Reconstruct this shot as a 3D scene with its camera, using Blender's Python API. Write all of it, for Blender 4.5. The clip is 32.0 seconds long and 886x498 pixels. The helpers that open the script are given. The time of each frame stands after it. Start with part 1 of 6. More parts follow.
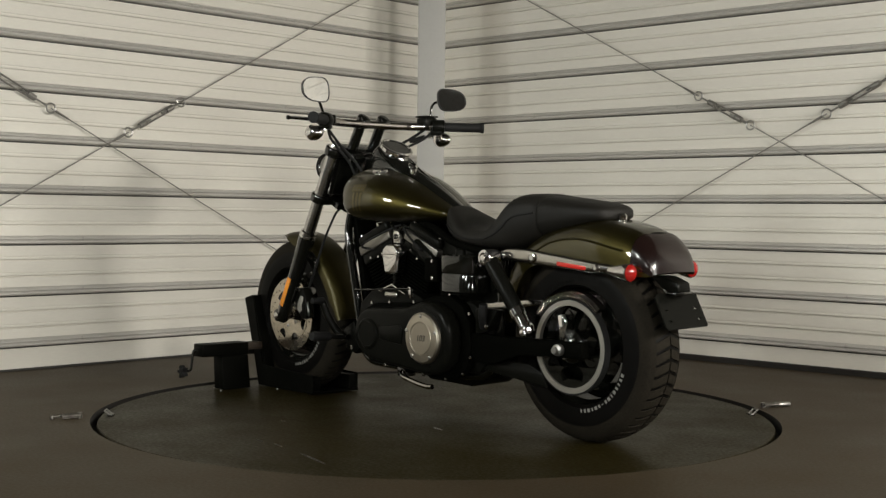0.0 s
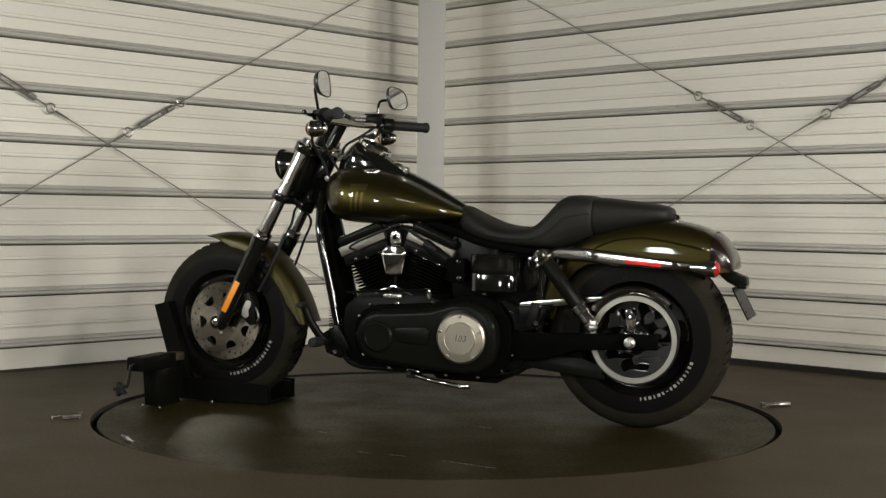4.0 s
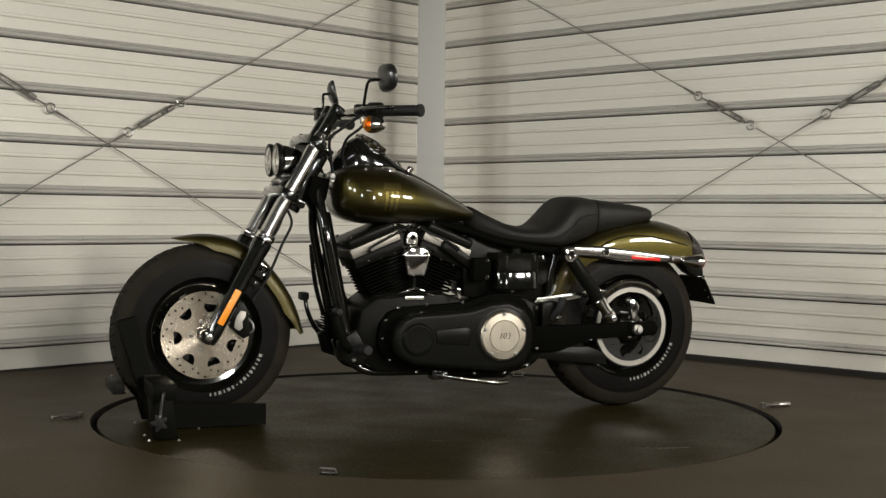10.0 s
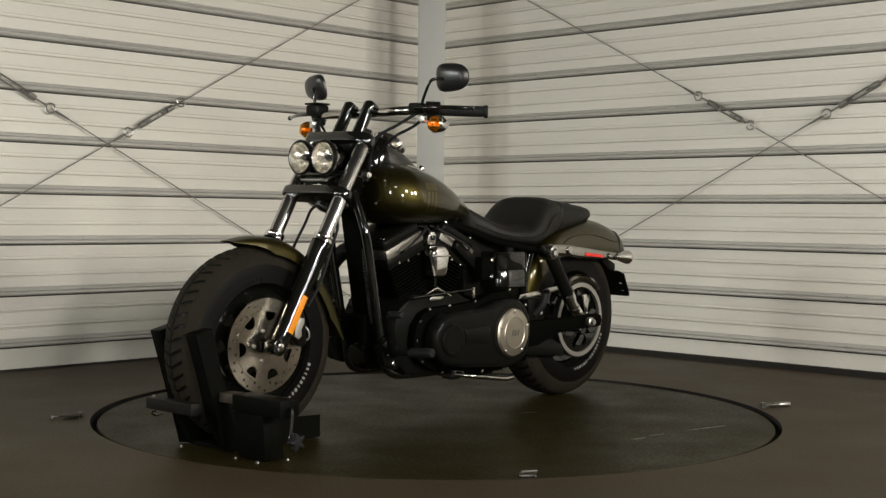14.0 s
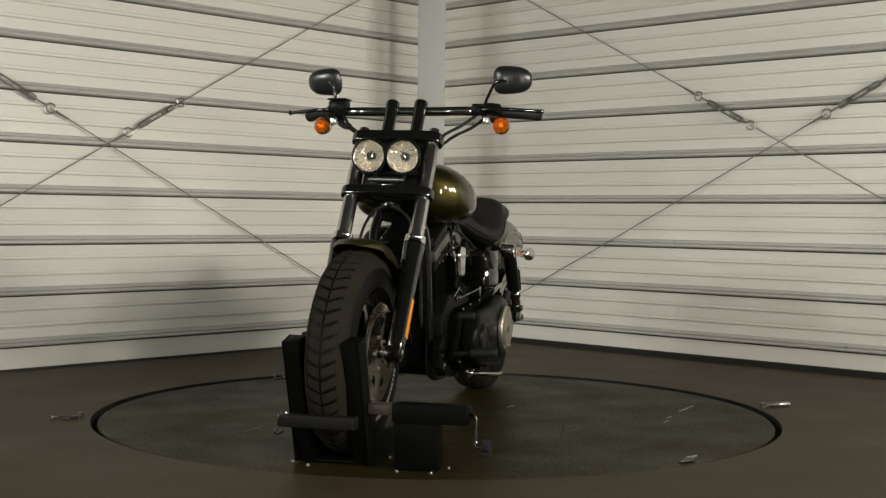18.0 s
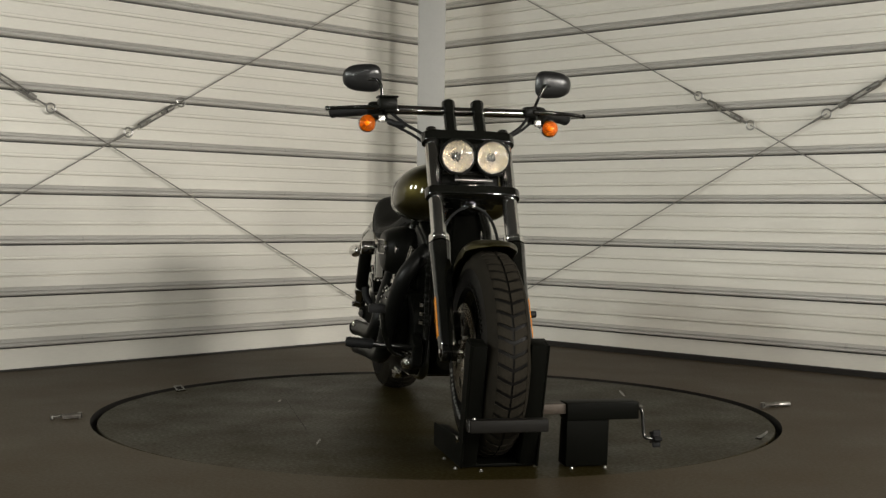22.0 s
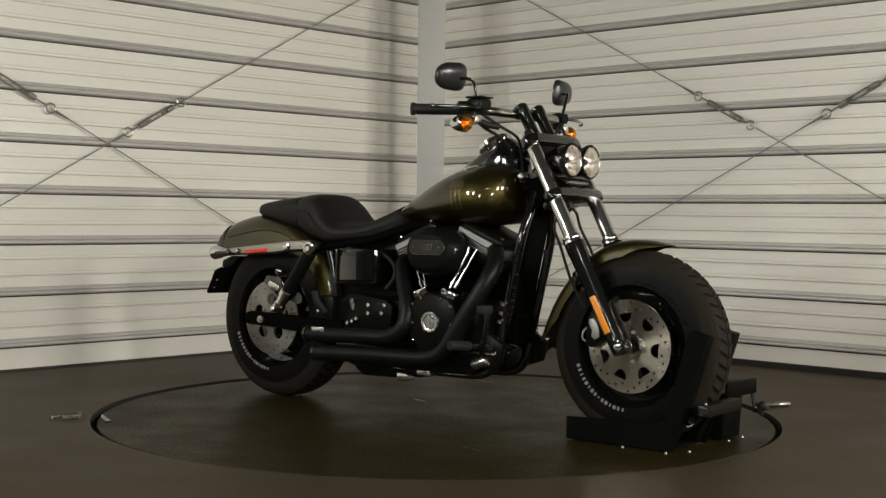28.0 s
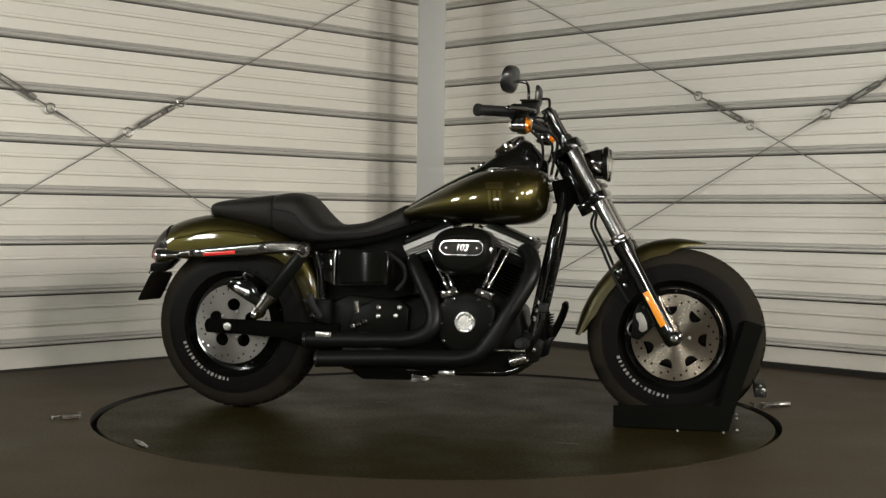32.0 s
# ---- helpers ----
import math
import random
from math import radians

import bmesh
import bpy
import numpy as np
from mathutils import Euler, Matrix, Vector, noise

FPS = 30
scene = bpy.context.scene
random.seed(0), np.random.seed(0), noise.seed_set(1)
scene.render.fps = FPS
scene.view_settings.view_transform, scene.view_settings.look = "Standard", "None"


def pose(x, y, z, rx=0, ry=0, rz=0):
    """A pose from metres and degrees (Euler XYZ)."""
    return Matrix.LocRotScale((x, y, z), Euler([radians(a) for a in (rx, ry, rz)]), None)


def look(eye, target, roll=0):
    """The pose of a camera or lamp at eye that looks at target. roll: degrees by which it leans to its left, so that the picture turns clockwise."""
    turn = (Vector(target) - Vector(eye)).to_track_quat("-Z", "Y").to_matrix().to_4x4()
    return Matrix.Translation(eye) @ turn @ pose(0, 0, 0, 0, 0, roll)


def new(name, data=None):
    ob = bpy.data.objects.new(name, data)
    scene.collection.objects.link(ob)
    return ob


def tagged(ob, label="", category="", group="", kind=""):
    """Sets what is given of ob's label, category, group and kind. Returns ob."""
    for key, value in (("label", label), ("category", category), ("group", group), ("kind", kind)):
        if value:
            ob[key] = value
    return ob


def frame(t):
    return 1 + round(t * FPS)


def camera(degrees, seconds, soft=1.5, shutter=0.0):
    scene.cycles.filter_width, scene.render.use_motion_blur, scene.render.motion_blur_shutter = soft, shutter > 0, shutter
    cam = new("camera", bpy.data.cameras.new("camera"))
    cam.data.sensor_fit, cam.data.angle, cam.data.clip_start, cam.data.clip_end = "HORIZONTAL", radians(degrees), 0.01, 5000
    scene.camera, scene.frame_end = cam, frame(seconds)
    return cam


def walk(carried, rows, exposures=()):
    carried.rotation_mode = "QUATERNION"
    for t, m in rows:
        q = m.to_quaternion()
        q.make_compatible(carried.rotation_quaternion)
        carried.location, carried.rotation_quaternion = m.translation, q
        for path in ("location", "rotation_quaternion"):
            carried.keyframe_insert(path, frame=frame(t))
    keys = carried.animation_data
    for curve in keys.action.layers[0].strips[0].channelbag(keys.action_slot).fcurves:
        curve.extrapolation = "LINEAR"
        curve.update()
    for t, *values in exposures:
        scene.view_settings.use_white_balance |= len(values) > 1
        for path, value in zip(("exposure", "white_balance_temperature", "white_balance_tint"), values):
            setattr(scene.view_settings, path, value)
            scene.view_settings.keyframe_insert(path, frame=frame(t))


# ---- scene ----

# ---- camera: stands still ----
cam = camera(37.71, 32.0, 1.4)
EYE = Vector((0.0, -4.812, 0.731))
VIEW = look(EYE, EYE + Vector((0.00356, 0.99966, -0.02601)), 0.636)
walk(cam, [(0.0, VIEW), (32.0, VIEW)])
scene.view_settings.exposure = 0.0

# ---- world and lights ----
world = bpy.data.worlds.new("world")
world.use_nodes = True
world.node_tree.nodes["Background"].inputs[0].default_value = (0.9, 0.85, 0.75, 1)
world.node_tree.nodes["Background"].inputs[1].default_value = 0.02
scene.world = world

COOL, SUNNY = (0.97, 1.0, 0.94), (1.0, 0.955, 0.87)
PANELS = ((-4.1, -2.2, 1.9, 63.0, COOL, 0.42, 0.6, 0.9), (-3.7, -3.6, 1.9, 49.5, COOL, 0.42, 0.6, 0.5), (-2.3, -5.4, 1.05, 34.2, COOL, 0.36, 0.6, 0.0),
          (4.7, -2.9, 1.9, 136.0, SUNNY, 0.8, 0.6, -1.2), (4.3, -4.1, 1.9, 115.0, SUNNY, 0.8, 0.6, -0.9), (3.0, -5.3, 2.2, 114.0, SUNNY, 0.42, 0.6, -0.9), (1.6, -6.2, 1.05, 71.2, SUNNY, 0.36, 0.6, -0.8))
BULBS = ((-0.75, -5.7, 2.75), (-0.1, -5.9, 2.95), (0.55, -5.7, 2.75), (-0.4, -6.6, 3.1), (0.3, -6.6, 3.1))
BULB_POWER = 7.0
WARM = (1.0, 0.975, 0.925)


def lamp(name, m, power, w, h, shape="RECTANGLE"):
    data = bpy.data.lights.new(name, "AREA")
    data.shape, data.size, data.size_y, data.energy, data.color = shape, w, h, power, WARM
    ob = new(name, data)
    ob.matrix_world = m
    return ob


for x, y, z, power, tint, wide, high, aim_x in PANELS:
    lamp("panel_light", look((x, y, z), (aim_x, 1.3, z)), power, wide, high).data.color = tint
for b in BULBS:
    point = bpy.data.lights.new("bulb_light", "POINT")
    point.energy, point.color, point.shadow_soft_size = BULB_POWER, WARM, 0.05
    new("bulb_light", point).location = b

# ---- materials ----


def material(name, color, rough=0.5, metal=0.0, grain=0.0, scale=40.0, bump=0.0, coat=0.0, spread=0.15, stretch=(1, 1, 1), big=3.0, ior=1.5, coat_rough=0.03):
    """A surface with variation at two scales: large stains and fine grain, in colour, gloss and relief."""
    mat = bpy.data.materials.new(name)
    mat.use_nodes = True
    nt = mat.node_tree
    bsdf = nt.nodes["Principled BSDF"]
    bsdf.inputs["Metallic"].default_value = metal
    bsdf.inputs["IOR"].default_value = ior
    bsdf.inputs["Coat Weight"].default_value = coat
    bsdf.inputs["Coat Roughness"].default_value = coat_rough
    tex = nt.nodes.new("ShaderNodeTexCoord")
    mapping = nt.nodes.new("ShaderNodeMapping")
    mapping.inputs["Scale"].default_value = stretch
    nt.links.new(tex.outputs["Object"], mapping.inputs[0])
    fine = nt.nodes.new("ShaderNodeTexNoise")
    fine.inputs["Scale"].default_value, fine.inputs["Detail"].default_value = scale, 6
    large = nt.nodes.new("ShaderNodeTexNoise")
    large.inputs["Scale"].default_value, large.inputs["Detail"].default_value = big, 4
    nt.links.new(mapping.outputs[0], fine.inputs["Vector"])
    nt.links.new(mapping.outputs[0], large.inputs["Vector"])
    mix = nt.nodes.new("ShaderNodeMix")
    mix.data_type = "FLOAT"
    mix.inputs[0].default_value = 0.5
    nt.links.new(fine.outputs[0], mix.inputs[2])
    nt.links.new(large.outputs[0], mix.inputs[3])
    ramp = nt.nodes.new("ShaderNodeMapRange")
    ramp.inputs[1].default_value, ramp.inputs[2].default_value = 0.3, 0.7
    ramp.inputs[3].default_value, ramp.inputs[4].default_value = 1 - spread, 1 + spread
    nt.links.new(mix.outputs[0], ramp.inputs[0])
    hue = nt.nodes.new("ShaderNodeHueSaturation")
    hue.inputs["Color"].default_value = (*color, 1)
    nt.links.new(ramp.outputs[0], hue.inputs["Value"])
    nt.links.new(hue.outputs[0], bsdf.inputs["Base Color"])
    gloss = nt.nodes.new("ShaderNodeMapRange")
    gloss.inputs[1].default_value, gloss.inputs[2].default_value = 0.3, 0.7
    gloss.inputs[3].default_value, gloss.inputs[4].default_value = max(0.02, rough - grain), min(1, rough + grain)
    nt.links.new(mix.outputs[0], gloss.inputs[0])
    nt.links.new(gloss.outputs[0], bsdf.inputs["Roughness"])
    if bump:
        b = nt.nodes.new("ShaderNodeBump")
        b.inputs["Strength"].default_value, b.inputs["Distance"].default_value = bump, 0.002
        nt.links.new(fine.outputs[0], b.inputs["Height"])
        nt.links.new(b.outputs[0], bsdf.inputs["Normal"])
    return mat


def spun(mat, axis, amount):
    """Turned metal: the grain runs round the axis."""
    nt = mat.node_tree
    tangent = nt.nodes.new("ShaderNodeTangent")
    tangent.direction_type, tangent.axis = "RADIAL", axis
    bsdf = nt.nodes["Principled BSDF"]
    nt.links.new(tangent.outputs[0], bsdf.inputs["Tangent"])
    bsdf.inputs["Anisotropic"].default_value = amount
    return mat


def glow(name, color, strength):
    mat = bpy.data.materials.new(name)
    mat.use_nodes = True
    bsdf = mat.node_tree.nodes["Principled BSDF"]
    bsdf.inputs["Base Color"].default_value = (*color, 1)
    bsdf.inputs["Emission Color"].default_value = (*color, 1)
    bsdf.inputs["Emission Strength"].default_value = strength
    return mat


def clear(name, color, rough=0.05, ior=1.45, transmission=1.0):
    mat = bpy.data.materials.new(name)
    mat.use_nodes = True
    bsdf = mat.node_tree.nodes["Principled BSDF"]
    bsdf.inputs["Base Color"].default_value = (*color, 1)
    bsdf.inputs["Roughness"].default_value = rough
    bsdf.inputs["IOR"].default_value = ior
    bsdf.inputs["Transmission Weight"].default_value = transmission
    return mat


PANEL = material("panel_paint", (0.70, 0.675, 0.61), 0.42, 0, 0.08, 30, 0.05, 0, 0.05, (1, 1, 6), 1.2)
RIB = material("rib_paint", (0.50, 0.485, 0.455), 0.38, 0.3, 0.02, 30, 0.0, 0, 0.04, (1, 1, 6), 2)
COLUMN = material("column_paint", (0.36, 0.355, 0.335), 0.5, 0, 0.08, 60, 0.05, 0, 0.04, big=2)
FLOOR = material("floor_coating", (0.0490, 0.0352, 0.0185), 0.55, 0, 0.12, 90, 0.12, 0, 0.22, big=2.2, ior=1.30)
PLATTER = material("platter_coating", (0.0190, 0.0144, 0.0032), 0.46, 0, 0.17, 80, 0.05, 0, 0.20, big=3.5, ior=1.20)
PIT = material("pit_dirt", (0.012, 0.010, 0.008), 0.9, 0, 0.05, 80, 0.3)
CEILING = material("ceiling_metal", (0.07, 0.068, 0.062), 0.6, 0, 0.1, 20)
FARWALL = material("far_wall_paint", (0.045, 0.043, 0.040), 0.7, 0, 0.1, 20)
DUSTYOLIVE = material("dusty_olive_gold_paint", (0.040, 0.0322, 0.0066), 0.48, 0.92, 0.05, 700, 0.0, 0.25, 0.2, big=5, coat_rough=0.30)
OLIVE = material("olive_gold_paint", (0.040, 0.0322, 0.0066), 0.42, 0.92, 0.03, 900, 0.0, 1.0, 0.12, big=2, coat_rough=0.05)
GLOSS = material("gloss_black", (0.0044, 0.0046, 0.0036), 0.09, 0, 0.03, 120, 0.0, 0.6, 0.2)
SATIN = material("satin_black", (0.0050, 0.0051, 0.0040), 0.32, 0, 0.08, 300, 0.06, 0, 0.25, ior=1.17)
WRINKLE = material("engine_black", (0.0048, 0.0049, 0.0039), 0.36, 0, 0.06, 700, 0.08, 0.0, 0.25, ior=1.13)
TREAD = material("dusty_tread_rubber", (0.0165, 0.0142, 0.0104), 0.75, 0, 0.1, 160, 0.3, 0, 0.4, big=11, ior=1.15)
RUBBER = material("tyre_rubber", (0.0037, 0.0034, 0.0029), 0.45, 0, 0.1, 200, 0.2, 0, 0.3, big=9, ior=1.17)
WORN = material("worn_bare_steel", (0.050, 0.038, 0.028), 0.5, 0.4, 0.1, 90, 0.15, 0, 0.35)
BARPAINT = material("scuffed_bar_paint", (0.0062, 0.0054, 0.0042), 0.55, 0, 0.1, 60, 0.15, 0, 0.4, (1, 6, 6), ior=1.25)
PALEPLATE = material("pale_name_plate", (0.36, 0.345, 0.31), 0.5, 0.6, 0.08, 200, 0.05)
SOFT = material("grip_rubber", (0.011, 0.011, 0.011), 0.6, 0, 0.08, 200, 0.3, ior=1.28)
LEATHER = material("seat_vinyl", (0.0105, 0.0098, 0.0082), 0.52, 0, 0.08, 500, 0.45, 0, 0.25, big=6, ior=1.28)
CHROME = material("chrome", (0.72, 0.70, 0.68), 0.07, 1.0, 0.03, 150, 0.0, 0, 0.05)
FORKTUBE = material("fork_chrome", (0.56, 0.545, 0.525), 0.19, 1.0, 0.03, 150, 0.0, 0, 0.05)
ALLOY = material("polished_alloy", (0.66, 0.64, 0.60), 0.26, 1.0, 0.04, 120, 0.0, 0, 0.06)
BRUSHED = material("brushed_alloy", (0.47, 0.425, 0.35), 0.36, 1.0, 0.05, 60, 0.03, 0, 0.05, (40, 1, 1))
DISC = spun(material("disc_steel", (0.56, 0.50, 0.41), 0.21, 1.0, 0.0, 60, 0.0, 0, 0.05), "Y", 0.8)
DULL = spun(material("dull_disc_steel", (0.19, 0.178, 0.16), 0.38, 1.0, 0.0, 60, 0.0, 0, 0.05), "Y", 0.6)
STRUT = material("strut_chrome", (0.44, 0.42, 0.385), 0.17, 1.0, 0.03, 60, 0.0, 0, 0.06)
CASTALLOY = material("satin_cast_alloy", (0.25, 0.235, 0.21), 0.48, 1.0, 0.06, 200, 0.06, 0, 0.08)
BAND = material("band_alloy", (0.30, 0.29, 0.275), 0.38, 1.0, 0.02, 120, 0.0, 0, 0.05)
STEEL = material("zinc_steel", (0.45, 0.44, 0.42), 0.35, 1.0, 0.1, 120, 0.1, 0, 0.2)
ROD = material("rod_steel", (0.27, 0.26, 0.24), 0.45, 0.8, 0.1, 120, 0.1, 0, 0.2)
STAND = material("powder_black", (0.0034, 0.0035, 0.0027), 0.42, 0, 0.08, 250, 0.10, 0, 0.3, ior=1.11)
SMOKE = material("smoke_lens", (0.009, 0.0042, 0.0036), 0.2, 0, 0.03, 100, 0, 0.2)
FIN = material("fin_black", (0.0026, 0.0027, 0.0021), 0.6, 0, 0.08, 300, 0.1, 0, 0.2, ior=1.05)
AMBER = clear("amber_lens", (1.0, 0.50, 0.07), 0.06, 1.35, 0.97)
ORANGE = material("orange_reflector", (0.80, 0.27, 0.012), 0.25, 0, 0.05, 900, 0.4, 0.5, 0.1)
RED = material("red_lens", (0.62, 0.02, 0.015), 0.2, 0, 0.05, 600, 0.2, 0.5, 0.15)
REDLENS = material("dark_red_lens", (0.28, 0.010, 0.008), 0.15, 0, 0.05, 600, 0.1, 0.5, 0.15)
# pale colour stands in for light caught by raised rubber letters
WHITE = material("tyre_letter_lit", (0.22, 0.215, 0.20), 0.6, 0, 0.05, 300, 0, 0, 0.3)
GOLDMARK = material("gold_marking", (0.082, 0.064, 0.016), 0.40, 0.92, 0.03, 300, 0, 1.0, 0.1, coat_rough=0.05)
DARKMARK = material("dark_decal", (0.05, 0.04, 0.012), 0.35, 0.3, 0.05, 200, 0, 0.8)
SHELL = material("lamp_shell_chrome", (0.30, 0.29, 0.28), 0.10, 1.0, 0.03, 120)
GLOSSBAR = material("dark_chrome", (0.42, 0.40, 0.37), 0.12, 1.0, 0.03, 120)
BADGE = material("badge_metal", (0.022, 0.0205, 0.017), 0.42, 0.7, 0.05, 200, 0.05)
GLOSSBAR2 = material("mirror_shell", (0.012, 0.012, 0.012), 0.3, 0, 0.05, 300, 0.08, 0.1)
# serves rubbed marks and floor glints painted as a paler colour
SCUFF_GLINT = material("rubbed_floor_and_glint", (0.06, 0.053, 0.044), 0.22, 0, 0.1, 120, 0.3, 0, 0.4)
GUN = material("gunmetal_cover", (0.07, 0.069, 0.065), 0.24, 0.9, 0.05, 200)
EXH = material("exhaust_black", (0.0046, 0.0047, 0.0040), 0.42, 0, 0.08, 200, 0.1, 0, 0.3, ior=1.27)
PULLEY = material("pulley_metal", (0.40, 0.38, 0.34), 0.38, 0.8, 0.08, 200, 0.1)
MIRROR = material("mirror_glass", (0.80, 0.80, 0.80), 0.03, 1.0, 0.0, 50)
LENS = clear("clear_lens", (0.97, 0.96, 0.93), 0.02)
REFLECTOR = material("lamp_reflector", (0.86, 0.81, 0.72), 0.24, 1.0, 0.04, 120, 0.0, 0, 0.04)
LIT = glow("lit_cloth", WARM, 3.0)
LITBULB = glow("lit_bulb", WARM, 60.0)

# ---- mesh tools ----


def part(name, bm, mat, parent=None, label="", sharp=35):
    """Links a bmesh as one mesh object under a thing or a part."""
    bmesh.ops.recalc_face_normals(bm, faces=bm.faces)
    limit = radians(sharp)
    for f in bm.faces:
        f.smooth = True
    for e in bm.edges:
        if len(e.link_faces) == 2 and e.calc_face_angle(0) > limit:
            e.smooth = False
    me = bpy.data.meshes.new(name)
    bm.to_mesh(me)
    bm.free()
    me.materials.append(mat)
    ob = new(name, me)
    ob.parent = parent
    if label:
        ob["label"] = label
    return ob


def again(ob, m, parent=None):
    """Another part on the same mesh."""
    o = new(ob.name.split(".")[0], ob.data)
    o.parent = parent or ob.parent
    o.matrix_local = m
    if "label" in ob:
        o["label"] = ob["label"]
    return o


def empty(name, label="", category="", group="", kind=""):
    return tagged(new(name), label, category, group, kind)


def merge(*bms):
    out = bms[0]
    for b in bms[1:]:
        me = bpy.data.meshes.new("tmp")
        b.to_mesh(me)
        b.free()
        out.from_mesh(me)
        bpy.data.meshes.remove(me)
    return out


def moved(bm, m):
    bmesh.ops.transform(bm, matrix=m, verts=bm.verts)
    return bm


def box(x0, x1, y0, y1, z0, z1, bev=0.004, seg=2):
    bm = bmesh.new()
    bmesh.ops.create_cube(bm, size=1, matrix=Matrix.LocRotScale(((x0 + x1) / 2, (y0 + y1) / 2, (z0 + z1) / 2), None, (abs(x1 - x0), abs(y1 - y0), abs(z1 - z0))))
    if bev:
        bmesh.ops.bevel(bm, geom=bm.edges[:], offset=bev, segments=seg, affect="EDGES", profile=0.5)
    return bm


def frame_of(a, b):
    d = (Vector(b) - Vector(a))
    q = d.to_track_quat("Z", "Y")
    return Matrix.Translation(a) @ q.to_matrix().to_4x4(), d.length


def cyl(a, b, r, r2=None, seg=24, bev=0.0):
    m, ln = frame_of(a, b)
    bm = bmesh.new()
    bmesh.ops.create_cone(bm, cap_ends=True, segments=seg, radius1=r, radius2=r if r2 is None else r2, depth=ln, matrix=m @ Matrix.Translation((0, 0, ln / 2)))
    if bev:
        es = [e for e in bm.edges if len(e.link_faces) == 2 and e.calc_face_angle(0) > 1.0]
        bmesh.ops.bevel(bm, geom=es, offset=bev, segments=2, affect="EDGES", profile=0.5)
    return bm


def turned(profile, a, axis, seg=40):
    """A turned body: (radius, distance along the axis from a)."""
    m, _ = frame_of(a, Vector(a) + Vector(axis))
    bm = bmesh.new()
    rings = []
    for r, h in profile:
        if r < 1e-6:
            rings.append([bm.verts.new(m @ Vector((0, 0, h)))])
        else:
            rings.append([bm.verts.new(m @ Vector((r * math.cos(i * math.tau / seg), r * math.sin(i * math.tau / seg), h))) for i in range(seg)])
    for p, q in zip(rings, rings[1:]):
        for i in range(seg):
            j = (i + 1) % seg
            vs = [p[i % len(p)], p[j % len(p)], q[j % len(q)], q[i % len(q)]]
            vs = list(dict.fromkeys(vs))
            if len(vs) > 2:
                bm.faces.new(vs)
    return bm


def spline(pts, n=6):
    pts = [Vector(p) for p in pts]
    if len(pts) < 3:
        return pts
    out = []
    ext = [2 * pts[0] - pts[1]] + pts + [2 * pts[-1] - pts[-2]]
    for i in range(1, len(ext) - 2):
        p0, p1, p2, p3 = ext[i - 1:i + 3]
        for k in range(n):
            t = k / n
            out.append(0.5 * ((2 * p1) + (p2 - p0) * t + (2 * p0 - 5 * p1 + 4 * p2 - p3) * t * t + (3 * p1 - p0 - 3 * p2 + p3) * t ** 3))
    return out + [pts[-1]]


def tube(pts, r, seg=12, n=6, r_end=None, smooth=True):
    """A round tube along a smooth line."""
    line = spline(pts, n) if smooth else [Vector(p) for p in pts]
    bm = bmesh.new()
    rings = []
    up = Vector((0, 1, 0.13)).normalized()
    for i, p in enumerate(line):
        d = (line[min(i + 1, len(line) - 1)] - line[max(i - 1, 0)]).normalized()
        side = d.cross(up)
        if side.length < 1e-3:
            side = d.cross(Vector((1, 0, 0)))
        side.normalize()
        up = side.cross(d).normalized()
        rr = r if r_end is None else r + (r_end - r) * i / (len(line) - 1)
        rings.append([bm.verts.new(p + rr * (math.cos(k * math.tau / seg) * side + math.sin(k * math.tau / seg) * up)) for k in range(seg)])
    for p, q in zip(rings, rings[1:]):
        for k in range(seg):
            bm.faces.new((p[k], p[(k + 1) % seg], q[(k + 1) % seg], q[k]))
    bm.faces.new(rings[0])
    bm.faces.new(rings[-1])
    return bm


def corrugated(pts, r, rib, step):
    """A ribbed hose: its wall swells and narrows every step metres."""
    line = spline(pts, 24)
    reach, bm = 0.0, bmesh.new()
    rings = []
    for i, p in enumerate(line):
        d = (line[min(i + 1, len(line) - 1)] - line[max(i - 1, 0)]).normalized()
        reach += (p - line[i - 1]).length if i else 0.0
        side = d.cross(Vector((0, 1, 0.13))).normalized()
        up = side.cross(d)
        rr = r + rib * math.sin(reach / step * math.tau)
        rings.append([bm.verts.new(p + rr * (math.cos(k * math.tau / 10) * side + math.sin(k * math.tau / 10) * up)) for k in range(10)])
    for p, q in zip(rings, rings[1:]):
        for k in range(10):
            bm.faces.new((p[k], p[(k + 1) % 10], q[(k + 1) % 10], q[k]))
    bm.faces.new(rings[0])
    bm.faces.new(rings[-1])
    return bm


def prism(outline, y0, y1, bev=0.004, seg=2):
    """An outline in x and z, drawn out in y, with softened edges."""
    bm = bmesh.new()
    a = [bm.verts.new((x, y0, z)) for x, z in outline]
    b = [bm.verts.new((x, y1, z)) for x, z in outline]
    bm.faces.new(a)
    bm.faces.new(b[::-1])
    n = len(a)
    for i in range(n):
        bm.faces.new((a[i], b[i], b[(i + 1) % n], a[(i + 1) % n]))
    bmesh.ops.recalc_face_normals(bm, faces=bm.faces)
    if bev:
        es = [e for e in bm.edges if e.calc_face_angle(0) > 0.5]
        bmesh.ops.bevel(bm, geom=es, offset=bev, segments=seg, affect="EDGES", profile=0.5)
    return bm


def loft(rings, caps=True):
    bm = bmesh.new()
    vs = [[bm.verts.new(p) for p in r] for r in rings]
    n = len(vs[0])
    for p, q in zip(vs, vs[1:]):
        for i in range(n):
            bm.faces.new((p[i], p[(i + 1) % n], q[(i + 1) % n], q[i]))
    if caps:
        bm.faces.new(vs[0][::-1])
        bm.faces.new(vs[-1])
    return bm


